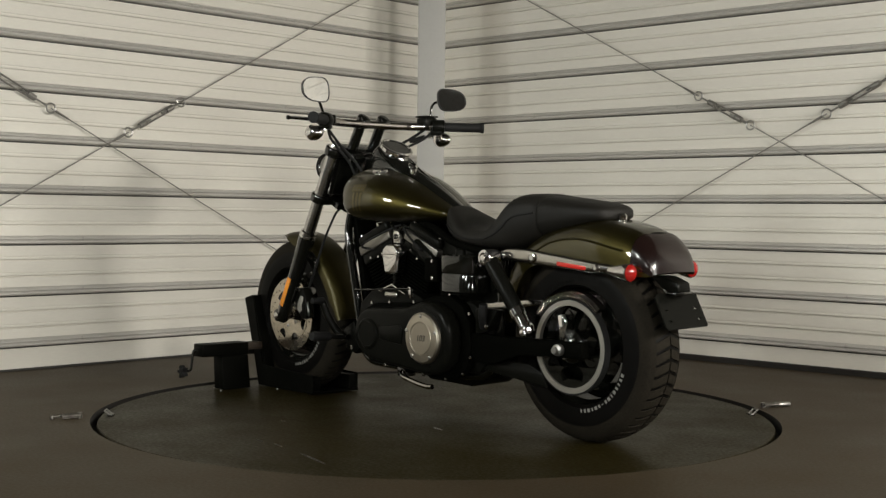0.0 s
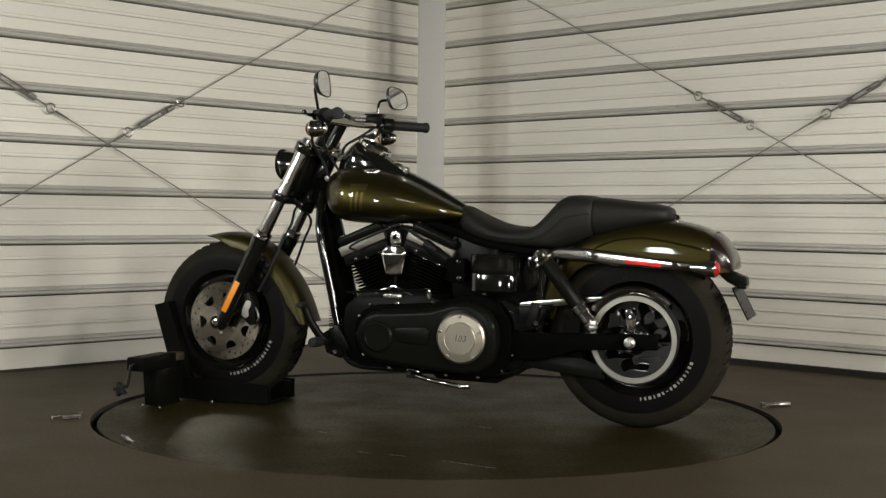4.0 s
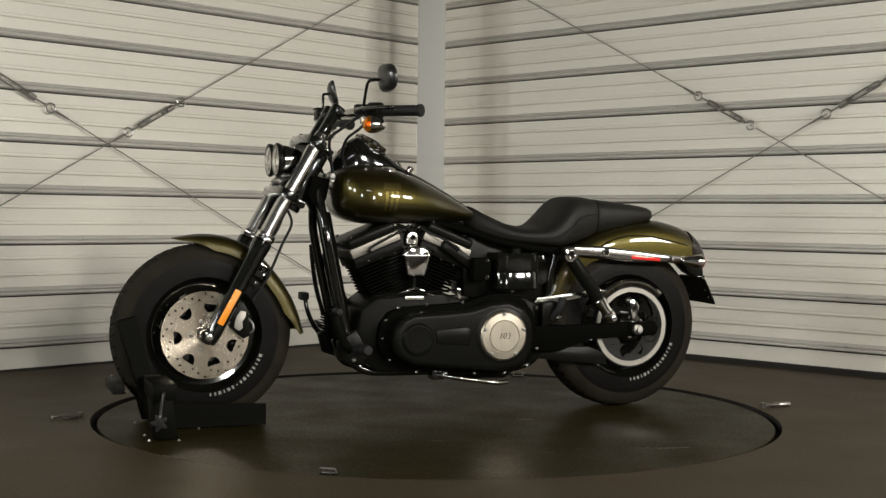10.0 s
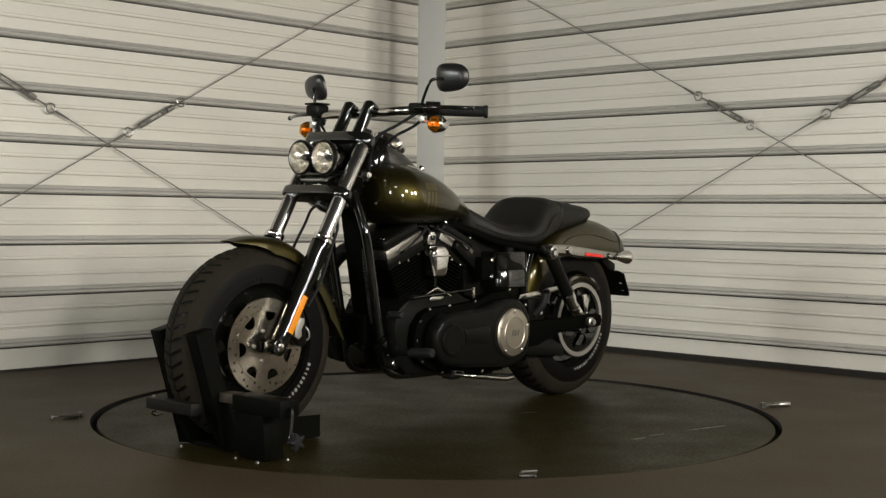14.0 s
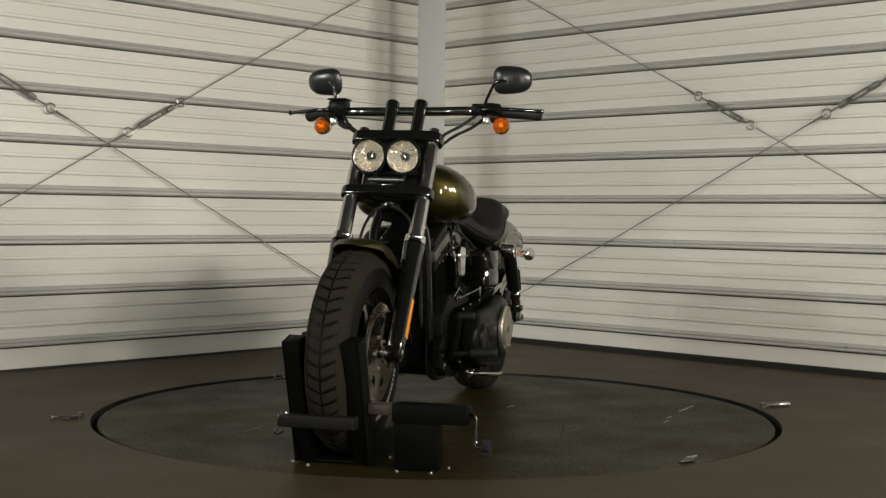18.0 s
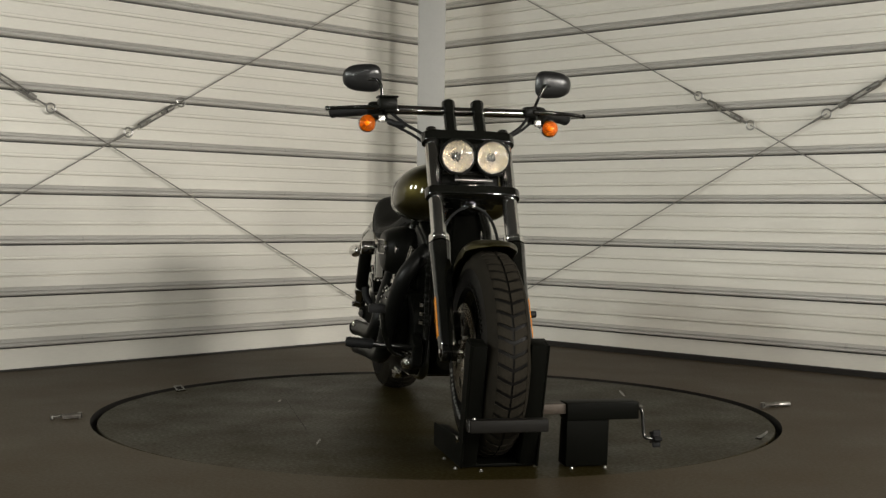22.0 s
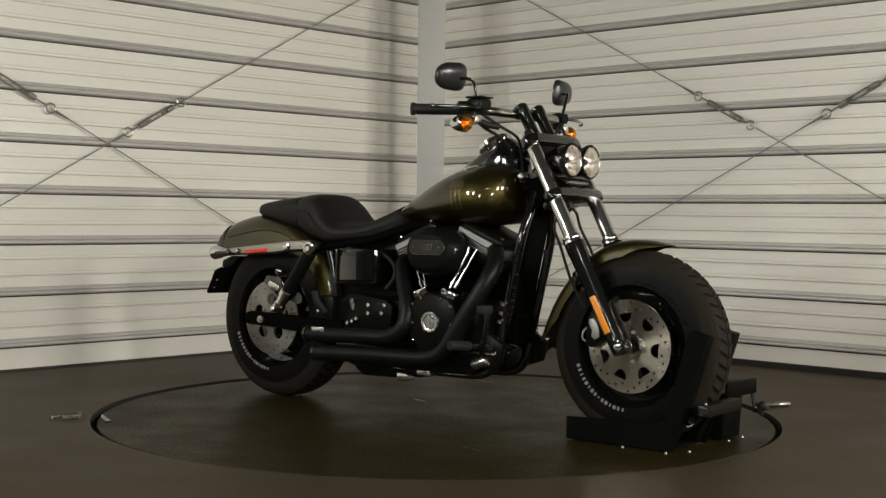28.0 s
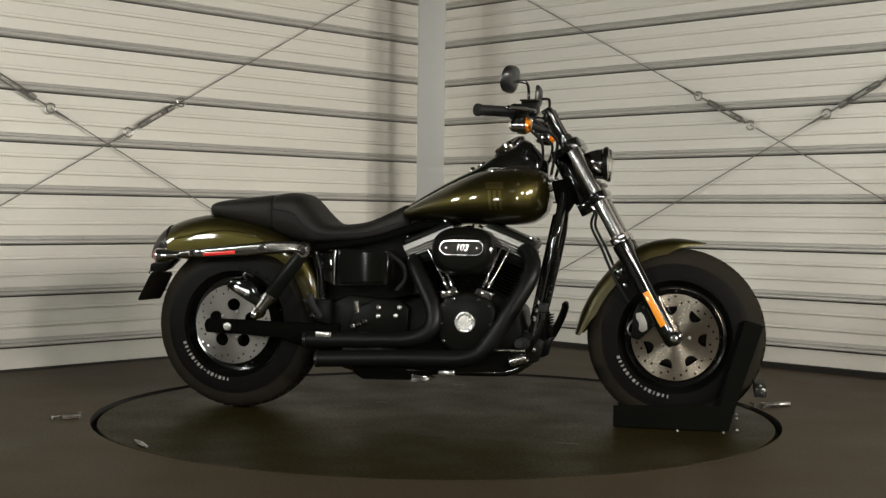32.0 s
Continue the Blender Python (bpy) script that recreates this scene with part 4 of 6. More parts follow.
part("reservoir_lid", box(0.342, 0.408, -0.288, -0.219, 1.1285, 1.135, 0.003), SATIN, bike)
part("lever_sleeve", tube([(0.378, -0.248, 1.050), (0.400, -0.225, 1.040), (0.420, -0.200, 1.036)], 0.011, 10), SOFT, bike)

BAR_TILT = Matrix.Translation((0.39, 0, 1.09)) @ Matrix.Rotation(radians(0.9), 4, "X") @ Matrix.Translation((-0.39, 0, -1.09))
for o in set(bpy.data.objects) - before_bar:
    o.data.transform(BAR_TILT)

# front fender: an open shell over the wheel


def shell(path, widths, drops, thick=0.004, n=14, square=0.72):
    """A curved mudguard: crown line in x and z, half widths, and how far the sides reach towards the inside."""
    m = len(path)
    outer_, inner_ = [], []
    for i in range(m):
        p = Vector((path[i][0], 0, path[i][1]))
        a = Vector((path[max(i - 1, 0)][0], 0, path[max(i - 1, 0)][1]))
        b = Vector((path[min(i + 1, m - 1)][0], 0, path[min(i + 1, m - 1)][1]))
        t = (b - a).normalized()
        nrm = Vector((t.z, 0, -t.x))
        if nrm.z < 0 and abs(t.x) > 0.3:
            nrm = -nrm
        if isinstance(drops[i], tuple):
            down = Vector((drops[i][0] - p.x, 0, drops[i][1] - p.z))
        else:
            down = -nrm * drops[i]
        ro, ri = [], []
        w = widths[i]
        for k in range(n + 1):
            f = -1 + 2 * k / n
            a_ = f * math.pi / 2
            y = w * math.copysign(abs(math.sin(a_)) ** square, a_)
            s = 1 - abs(math.cos(a_)) ** square
            ro.append(p + down * s + Vector((0, y, 0)))
            ri.append(p + down * (s if abs(f) > 0.98 else s * (1 - thick / max(down.length, 0.01)) + thick / max(down.length, 0.01)) + Vector((0, y * (1 - thick / w), 0)))
        outer_.append(ro)
        inner_.append(ri)
    bm = bmesh.new()
    O = [[bm.verts.new(q) for q in r] for r in outer_]
    I = [[bm.verts.new(q) for q in r] for r in inner_]
    for G in (O, I):
        for p, q in zip(G, G[1:]):
            for k in range(n):
                bm.faces.new((p[k], p[k + 1], q[k + 1], q[k]))
    for e in (0, m - 1):
        for k in range(n):
            bm.faces.new((O[e][k], O[e][k + 1], I[e][k + 1], I[e][k]))
    for i in range(m - 1):
        for k in (0, n):
            bm.faces.new((O[i][k], O[i + 1][k], I[i + 1][k], I[i][k]))
    return bm


pts = spline([(p[0], 0, p[1]) for p in [(0.975, 0.648), (0.90, 0.661), (0.833, 0.661), (0.756, 0.641), (0.678, 0.593), (0.597, 0.502), (0.545, 0.412), (0.517, 0.318)]], 4)
path = [(p.x, p.z) for p in pts]
k = len(path)
wid = [0.030 + 0.052 * min(1, (i + 0.3) / 5.0) for i in range(k)]
drp = [0.004 + 0.052 * min(1, i / 8.0) * (1 if i < k - 5 else (k - i) / 6 + 0.2) for i in range(k)]
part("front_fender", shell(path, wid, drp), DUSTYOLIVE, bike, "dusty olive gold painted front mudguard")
for sgn in (1, -1):
    part("fender_bracket", prism([(0.74, 0.56), (0.70, 0.585), (0.655, 0.545), (0.67, 0.50), (0.705, 0.52)], sgn * 0.084, sgn * 0.09, 0.002), GLOSS, bike)
    bolts([(0.70, sgn * 0.0905, 0.56), (0.668, sgn * 0.0905, 0.525)], 0.008, 0.006, (0, sgn, 0), bike)

# fuel tank
TANK = [(0.418, 0.070, 0.780, 0.825, 0.865), (0.410, 0.118, 0.752, 0.818, 0.887), (0.388, 0.160, 0.727, 0.808, 0.905), (0.35, 0.192, 0.710, 0.798, 0.916), (0.30, 0.207, 0.703, 0.790, 0.921), (0.22, 0.205, 0.702, 0.785, 0.911), (0.14, 0.190, 0.703, 0.780, 0.888), (0.06, 0.163, 0.706, 0.772, 0.852), (-0.02, 0.127, 0.710, 0.760, 0.810), (-0.09, 0.090, 0.714, 0.746, 0.772), (-0.135, 0.055, 0.722, 0.738, 0.752)]


def interp_sections(rows, n):
    out = []
    vs = [spline([(r[0], r[1], r[2]) for r in rows], n), spline([(r[0], r[3], r[4]) for r in rows], n)]
    for a, b in zip(*vs):
        out.append((a.x, a.y, a.z, b.y, b.z))
    return out


tank = part("fuel_tank", loft([superring(*r, n=40, pw=2.45) for r in interp_sections(TANK, 4)]), OLIVE, bike, "olive gold metallic fuel tank", sharp=60)
# dash console on the tank
CON = [(0.408, 0.020, 0.860, 0.890, 0.925), (0.385, 0.048, 0.860, 0.900, 0.962), (0.345, 0.060, 0.86, 0.91, 1.003), (0.315, 0.064, 0.86, 0.91, 1.014), (0.27, 0.066, 0.86, 0.905, 0.990), (0.215, 0.062, 0.86, 0.90, 0.956), (0.15, 0.054, 0.83, 0.875, 0.912), (0.06, 0.044, 0.79, 0.835, 0.868), (-0.03, 0.036, 0.75, 0.79, 0.820), (-0.10, 0.028, 0.71, 0.75, 0.778), (-0.13, 0.018, 0.70, 0.735, 0.762)]
console = part("dash_console", loft([superring(*r, n=24, pw=2.6) for r in interp_sections(CON, 3)]), GLOSS, bike, "gloss black tank console", sharp=60)
gm = Vector((-0.50, 0, 0.866))
gauge = part("speedometer", turned([(0.0, 0.006), (0.055, 0.006), (0.057, 0.010), (0.062, 0.010), (0.065, 0.006), (0.065, -0.006), (0.050, -0.024)], (0.262, 0, 0.990), gm, 40), CHROME, bike, "round gauge with chrome bezel")
part("gauge_face", turned([(0.0, 0.0066), (0.0545, 0.0066)], (0.262, 0, 0.990), gm, 40), GLOSS, gauge, "dark dial face")
for sgn in (1, -1):
    cap = part("filler_cap", turned([(0.034, -0.012), (0.034, 0.004), (0.031, 0.009), (0.020, 0.011), (0.0, 0.0115)], (0.235, 0.098 * sgn, 0.898), (-0.12, 0.30 * sgn, 0.95), 28), CHROME, bike, "chrome filler cap")
part("ignition_switch", turned([(0.020, -0.01), (0.020, 0.006), (0.014, 0.012), (0.0, 0.012)], (0.165, 0, 0.918), (-0.4, 0, 0.9), 20), CHROME, bike, "chrome switch on the console")
part("console_knob", turned([(0.011, -0.005), (0.013, 0.012), (0.011, 0.017), (0.0, 0.018)], (0.125, 0.03, 0.897), (-0.4, 0.2, 0.9), 16), CHROME, bike)


# tank decal: vertical stripes under a chequered bar, laid on the tank's side
def tank_y(x, z):
    rows = interp_sections(TANK, 4)
    for a, b in zip(rows, rows[1:]):
        if b[0] <= x <= a[0]:
            f = (a[0] - x) / (a[0] - b[0] + 1e-9)
            _, w, zb, zm, zt = [p + (q - p) * f for p, q in zip(a, b)]
            h = (zt - zm) if z > zm else (zm - zb)
            q = min(1, abs(z - zm) / h)
            return w * (1 - q ** 2.45) ** (1 / 2.45)
    return 0.1


def decal(sgn, x0, x1, z0, z1, skew, mat, off=0.0012):
    bm = bmesh.new()
    grid = []
    for j in range(7):
        z = z0 + (z1 - z0) * j / 6
        grid.append([bm.verts.new((x0 + (x1 - x0) * i / 3 + skew * (z - 0.8), sgn * (tank_y(x0 + (x1 - x0) * i / 3 + skew * (z - 0.8), z) + off), z)) for i in range(4)])
    for p, q in zip(grid, grid[1:]):
        for i in range(3):
            bm.faces.new((p[i], p[i + 1], q[i + 1], q[i]))
    return part("tank_decal", bm, mat, tank, "pale gold striped tank marking")


for sgn in (1, -1):
    for i in range(3):
        decal(sgn, 0.222 + 0.019 * i, 0.233 + 0.019 * i, 0.752, 0.822, -0.10, GOLDMARK)
    decal(sgn, 0.214, 0.280, 0.826, 0.852, -0.10, GOLDMARK)
    for i in range(4):
        for j in range(2):
            decal(sgn, 0.222 + 0.015 * i, 0.228 + 0.015 * i, 0.831 + 0.011 * j, 0.836 + 0.011 * j, -0.10, DARKMARK, 0.002)
part("tank_mount", merge(cyl((0.405, -0.06, 0.86), (0.405, 0.06, 0.86), 0.016, seg=14), box(0.40, 0.46, -0.03, 0.03, 0.83, 0.87, 0.004)), ALLOY, bike, "cast alloy tank mount")

for sgn in (1, -1):
    part("tank_boss", turned([(0.0, 0.010), (0.005, 0.010), (0.006, 0.007), (0.010, 0.006), (0.011, 0.003), (0.011, -0.03)], (0.428, 0.072 * sgn, 0.872), (0.2, sgn, 0), 20), BAND, bike, "pale cast tank mount with bolt")

# ---- frame ----
for sgn in (1, -1):
    y = 0.092 * sgn
    part("frame_tube", tube([(0.468, 0.03 * sgn, 0.83), (0.458, 0.075 * sgn, 0.72), (0.445, y, 0.64), (0.405, y, 0.46), (0.366, y, 0.29), (0.345, y, 0.215), (0.30, y, 0.180), (0.20, y, 0.172), (-0.10, y, 0.172), (-0.30, y, 0.178), (-0.38, y, 0.23), (-0.41, y, 0.34), (-0.42, y, 0.50), (-0.44, 0.1 * sgn, 0.60)], 0.0165, 14), GLOSS, bike, "gloss black frame tube")
    part("seat_rail", tube([(0.10, 0.05 * sgn, 0.72), (-0.06, 0.085 * sgn, 0.69), (-0.20, 0.12 * sgn, 0.645), (-0.36, 0.135 * sgn, 0.618), (-0.46, 0.13 * sgn, 0.605)], 0.014, 12), FIN, bike, "black frame tube")
part("backbone", tube([(0.43, 0, 0.86), (0.25, 0, 0.80), (0.0, 0, 0.74), (-0.2, 0, 0.66), (-0.40, 0, 0.56)], 0.03, 12), GLOSS, bike)
part("neck_gusset", prism([(0.495, 0.875), (0.425, 0.862), (0.440, 0.79), (0.470, 0.735), (0.512, 0.80)], -0.050, 0.050, 0.008), FIN, bike)
part("front_frame_cover", prism([(0.462, 0.745), (0.430, 0.745), (0.352, 0.36), (0.384, 0.36)], -0.030, 0.070, 0.006), FIN, bike)
part("regulator", box(0.385, 0.415, -0.055, 0.055, 0.29, 0.39, 0.005), FIN, bike)
fin = part("cooling_fin", box(0.4155, 0.432, -0.052, 0.052, 0.298, 0.301, 0.0008, 1), FIN, bike)
for i in range(1, 9):
    again(fin, Matrix.Translation((0, 0, 0.010 * i)))
part("spine_hose", corrugated([(0.440, 0.070, 0.62), (0.436, 0.074, 0.56), (0.424, 0.074, 0.50), (0.408, 0.072, 0.42), (0.390, 0.07, 0.36)], 0.0070, 0.0014, 0.011), SOFT, bike, "ribbed black hose")
part("loom", corrugated([(0.455, -0.100, 0.62), (0.448, -0.108, 0.56), (0.432, -0.108, 0.46), (0.404, -0.10, 0.36)], 0.0085, 0.0018, 0.011), SATIN, bike, "ribbed black hose")
for z in (0.37, 0.40, 0.43):
    part("hose_clip", cyl((0.378 + (z - 0.37) * 0.2, -0.112, z - 0.006), (0.381 + (z - 0.37) * 0.2, -0.112, z + 0.006), 0.0125, seg=12), CHROME, bike)

# ---- engine ----
CR = Vector((0.135, 0, 0.300))
part("crankcase", prism([(0.325, 0.22), (0.345, 0.30), (0.33, 0.40), (0.25, 0.46), (0.02, 0.46), (-0.08, 0.42), (-0.30, 0.44), (-0.385, 0.40), (-0.395, 0.24), (-0.34, 0.19), (0.05, 0.165), (0.27, 0.175)], -0.135, 0.13, 0.012), WRINKLE, bike, "black crankcase")
part("oil_pan", prism([(-0.02, 0.135), (-0.25, 0.130), (-0.29, 0.155), (-0.29, 0.20), (0.05, 0.20)], -0.11, 0.08, 0.008), WRINKLE, bike)
part("drain_bracket", prism([(-0.06, 0.128), (-0.01, 0.130), (0.03, 0.150), (-0.06, 0.158)], -0.135, -0.112, 0.002), CHROME, bike, "bright bracket under the engine")
part("lower_rail", box(-0.08, 0.25, -0.128, -0.118, 0.170, 0.176, 0.002), CHROME, bike)
part("rail_clamp", box(0.04, 0.10, -0.145, -0.129, 0.158, 0.178, 0.003), ALLOY, bike)

for sgn, ang in ((1, 22.5), (-1, -22.5)):
    m = Matrix.Translation(CR) @ Matrix.Rotation(radians(ang), 4, "Y")
    part("cylinder", moved(cyl((0, 0, 0.13), (0, 0, 0.34), 0.062, seg=28), m), FIN, bike, "black finned cylinder")
    fin = part("cylinder_fin", prism([(-0.078, -0.003), (0.078, -0.003), (0.078, 0.003), (-0.078, 0.003)], -0.088, 0.088, 0.0018, 1), FIN, bike)
    fin.matrix_local = m @ Matrix.Translation((0, 0, 0.165))
    for i in range(1, 13):
        again(fin, m @ Matrix.Translation((0, 0, 0.165 + 0.0125 * i)) @ Matrix.Diagonal((1 + 0.012 * i, 1 + 0.006 * i, 1, 1)))
    head = part("cylinder_head", moved(box(-0.096, 0.096, -0.098, 0.098, 0.300, 0.339, 0.006), m), WRINKLE, bike)
    for i in range(3):
        part("head_edge", moved(box(-0.098, 0.098, -0.108, -0.0985, 0.3405 + 0.0092 * i, 0.3440 + 0.0092 * i, 0.0008, 1), m), BAND, head, "bright machined fin edge")
    part("head_band", moved(box(-0.100, 0.100, -0.1085, -0.0985, 0.3670, 0.3900, 0.002, 1), m), BAND, head, "polished alloy band")
    rb = part("rocker_box", moved(box(-0.094, 0.094, -0.102, 0.102, 0.376, 0.412, 0.012, 3), m), SATIN, bike, "black rocker cover")
    part("rocker_base", moved(box(-0.097, 0.097, -0.092, 0.105, 0.3395, 0.3755, 0.004), m), CASTALLOY, rb, "satin alloy rocker base")
    bolts([m @ Vector((x, y, 0.4115)) for x in (-0.075, 0.075) for y in (-0.085, 0.085)], 0.007, 0.007, m.to_3x3() @ Vector((0, 0, 1)), rb)
    bolts([m @ Vector((x, 0.0985, 0.30 + 0.012 * (x > 0))) for x in (-0.055, 0.0, 0.045)], 0.006, 0.005, (0, 1, 0), head)
    # spark plug lead
    part("plug_lead", tube([m @ Vector((0.02 * sgn, 0.09, 0.335)), m @ Vector((0.03 * sgn, 0.14, 0.36)), Vector((0.13 + 0.05 * sgn, 0.11, 0.68)), Vector((0.13 + 0.01 * sgn, 0.08, 0.70))], 0.0045, 8), SOFT, bike)
part("intake_manifold", tube([m_ for m_ in ((0.23, -0.03, 0.60), (0.135, -0.10, 0.575), (0.04, -0.03, 0.60))], 0.034, 14), SATIN, bike)
part("valley_block", prism([(0.23, 0.50), (0.20, 0.68), (0.07, 0.68), (0.04, 0.50), (0.135, 0.40)], -0.07, 0.075, 0.01), SATIN, bike)

part("electrics_box", prism([(-0.08, 0.44), (-0.06, 0.66), (-0.20, 0.66), (-0.40, 0.60), (-0.41, 0.40), (-0.30, 0.40)], -0.058, 0.079, 0.008), SATIN, bike)
part("coil_cover", prism([(0.02, 0.50), (0.0, 0.68), (-0.10, 0.66), (-0.16, 0.50)], -0.05, 0.06, 0.008), SATIN, bike)
# left: horn with chrome cover
horn = part("horn_cover", prism([(0.098, 0.517), (0.156, 0.517), (0.162, 0.524), (0.177, 0.594), (0.172, 0.612), (0.150, 0.628), (0.104, 0.628), (0.082, 0.612), (0.077, 0.594), (0.092, 0.524)], 0.098, 0.146, 0.010, 3), CHROME, bike, "chrome trapezoid horn cover")
part("horn_lip", prism([(0.080, 0.590), (0.174, 0.590), (0.175, 0.597), (0.079, 0.597)], 0.1440, 0.1485, 0.0015), ALLOY, horn, "bright raised line across the cover")
part("horn_stem", cyl((0.128, 0.12, 0.517), (0.130, 0.12, 0.480), 0.006, seg=10), SATIN, horn)
part("horn_tab", merge(cyl((0.134, 0.085, 0.658), (0.134, 0.108, 0.658), 0.021, seg=24, bev=0.003), box(0.113, 0.155, 0.085, 0.105, 0.632, 0.658, 0.003)), ALLOY, bike, "chrome mounting tab")
bolts([(0.134, 0.1085, 0.657)], 0.010, 0.007, (0, 1, 0), bike, GLOSS, "dark bolt")
part("horn_bracket", tube([(0.19, 0.09, 0.70), (0.165, 0.1, 0.695), (0.134, 0.1, 0.675), (0.105, 0.1, 0.695), (0.075, 0.09, 0.69)], 0.006, 8), GLOSS, bike)
part("air_duct", prism([(0.03, 0.62), (-0.10, 0.53), (-0.12, 0.565), (0.01, 0.655)], 0.085, 0.125, 0.01), SATIN, bike)
part("coil_box", box(-0.155, -0.085, 0.11, 0.160, 0.50, 0.585, 0.008), FIN, bike)
bolts([(-0.135, 0.1605, 0.575), (-0.135, 0.1605, 0.515)], 0.007, 0.006, (0, 1, 0), bike)

# left: primary cover
PRIM = [(0.240, 0.300), (0.232, 0.345), (0.205, 0.378), (0.160, 0.395), (0.06, 0.400), (-0.05, 0.408), (-0.13, 0.432), (-0.20, 0.437), (-0.262, 0.410), (-0.296, 0.360), (-0.300, 0.290), (-0.285, 0.225), (-0.240, 0.188), (-0.17, 0.178), (0.05, 0.196), (0.16, 0.208), (0.215, 0.235), (0.235, 0.265)]
flange = part("primary_inner", prism([(x + (x + 0.03) * 0.13, z + (z - 0.305) * 0.16) for x, z in PRIM], 0.125, 0.165, 0.004), FIN, bike, "satin black inner primary case")
prim = part("primary_cover", prism(PRIM, 0.1655, 0.232, 0.022, 4), SATIN, bike, "satin black primary drive cover")
part("stator_dome", turned([(0.058, -0.004), (0.058, 0.006), (0.052, 0.012), (0.047, 0.0125), (0.045, 0.010), (0.0, 0.010)], (0.150, 0.229, 0.302), (0, 1, 0), 40), SATIN, prim)
part("primary_panel", prism([(0.085, 0.335), (-0.035, 0.345), (-0.055, 0.33), (-0.045, 0.275), (0.08, 0.285)], 0.228, 0.2365, 0.005), SATIN, prim)
derby = part("derby_cover", turned([(0.0, 0.016), (0.055, 0.016), (0.057, 0.0145), (0.059, 0.016), (0.083, 0.014), (0.090, 0.008), (0.091, 0.0), (0.091, -0.02)], (-0.172, 0.236, 0.309), (0, 1, 0), 56), BRUSHED, bike, "brushed alloy clutch cover with five bolts")
part("derby_ring", turned([(0.092, -0.02), (0.1, -0.012), (0.1, -0.002), (0.092, 0.0)], (-0.172, 0.236, 0.309), (0, 1, 0), 56), SATIN, derby)
bolts([(-0.172 + 0.079 * math.cos(radians(90 + 72 * i)), 0.2495, 0.309 + 0.079 * math.sin(radians(90 + 72 * i))) for i in range(5)], 0.007, 0.005, (0, 1, 0), derby, STEEL, "small steel screw")
FACE_L = Matrix(((-1, 0, 0, 0), (0, 0, 1, 0), (0, 1, 0, 0), (0, 0, 0, 1)))
FACE_R = Matrix(((1, 0, 0, 0), (0, 0, -1, 0), (0, 1, 0, 0), (0, 0, 0, 1)))
lettering("103", 0.031, Matrix.Translation((-0.172, 0.2528, 0.309)) @ FACE_L, DULL, derby)
bolts([(x, 0.1652, z) for x, z in ((0.262, 0.30), (0.250, 0.365), (0.205, 0.408), (0.10, 0.417), (-0.04, 0.425), (-0.235, 0.463), (0.235, 0.225), (0.13, 0.180), (0.02, 0.172), (-0.09, 0.166), (-0.21, 0.164), (-0.30, 0.190), (-0.338, 0.25), (-0.335, 0.40))], 0.0065, 0.006, (0, 1, 0), flange)
part("case_badge", prism([(0.165, 0.432), (0.10, 0.432), (0.094, 0.440), (0.10, 0.449), (0.165, 0.449), (0.171, 0.440)], 0.131, 0.137, 0.002), ALLOY, bike, "pale alloy nameplate")
part("timing_plate", prism([(0.21, 0.452), (0.13, 0.482), (0.05, 0.447), (0.065, 0.447), (0.13, 0.473), (0.195, 0.447)], 0.128, 0.135, 0.002), CHROME, bike, "chrome chevron trim")
part("shift_rod", cyl((0.30, 0.175, 0.452), (-0.02, 0.175, 0.472), 0.004, seg=8), GLOSS, bike)
part("shift_arm", prism([(-0.02, 0.438), (-0.012, 0.478), (-0.028, 0.478), (-0.032, 0.438)], 0.165, 0.175, 0.002), CHROME, bike)

# left: oil tank behind the engine
def drum(grow, zs):
    rings_ = []
    for z, sc in zs:
        pts_ = [(-0.17, 0.08), (-0.172, 0.13)] + [(-0.2615 + 0.0885 * math.copysign(abs(math.cos(t_)) ** 0.7, math.cos(t_)), 0.13 + 0.052 * abs(math.sin(t_)) ** 0.7) for t_ in [math.pi * i / 20 for i in range(1, 20)]] + [(-0.351, 0.13), (-0.353, 0.08)]
        rings_.append([Vector((-0.2615 + (x + 0.2615) * (sc + grow), 0.08 + (y - 0.08) * (sc + grow), z)) for x, y in pts_])
    return loft(rings_)


oil = part("oil_tank", drum(0.0, ((0.468, 0.95), (0.474, 1.0), (0.530, 1.0), (0.536, 0.975), (0.542, 1.0), (0.598, 1.0), (0.604, 0.95))), GLOSS, bike, "gloss black oil tank", sharp=40)
part("dipstick_cap", turned([(0.018, 0.0), (0.018, 0.014), (0.012, 0.018), (0.0, 0.018)], (-0.26, 0.14, 0.604), (0, 0, 1), 18), SATIN, oil)

# right: air cleaner
AC = Vector((0.128, 0, 0.604))


def stadium(cx, cz, hw_, hh, n=10):
    pts = []
    for s, x0 in ((1, cx + hw_ - hh), (-1, cx - hw_ + hh)):
        for i in range(n + 1):
            a = -math.pi / 2 + math.pi * i / n
            pts.append((x0 + s * hh * math.cos(a), cz + s * hh * math.sin(a)))
    return pts


def egg(sc):
    out_ = []
    for i in range(44):
        a = i * math.tau / 44
        c_, s_ = math.cos(a), math.sin(a)
        out_.append((AC.x + sc * 0.116 * math.copysign(abs(c_) ** 0.8, c_), AC.z + sc * 0.088 * math.copysign(abs(s_) ** 0.8, s_)))
    return out_


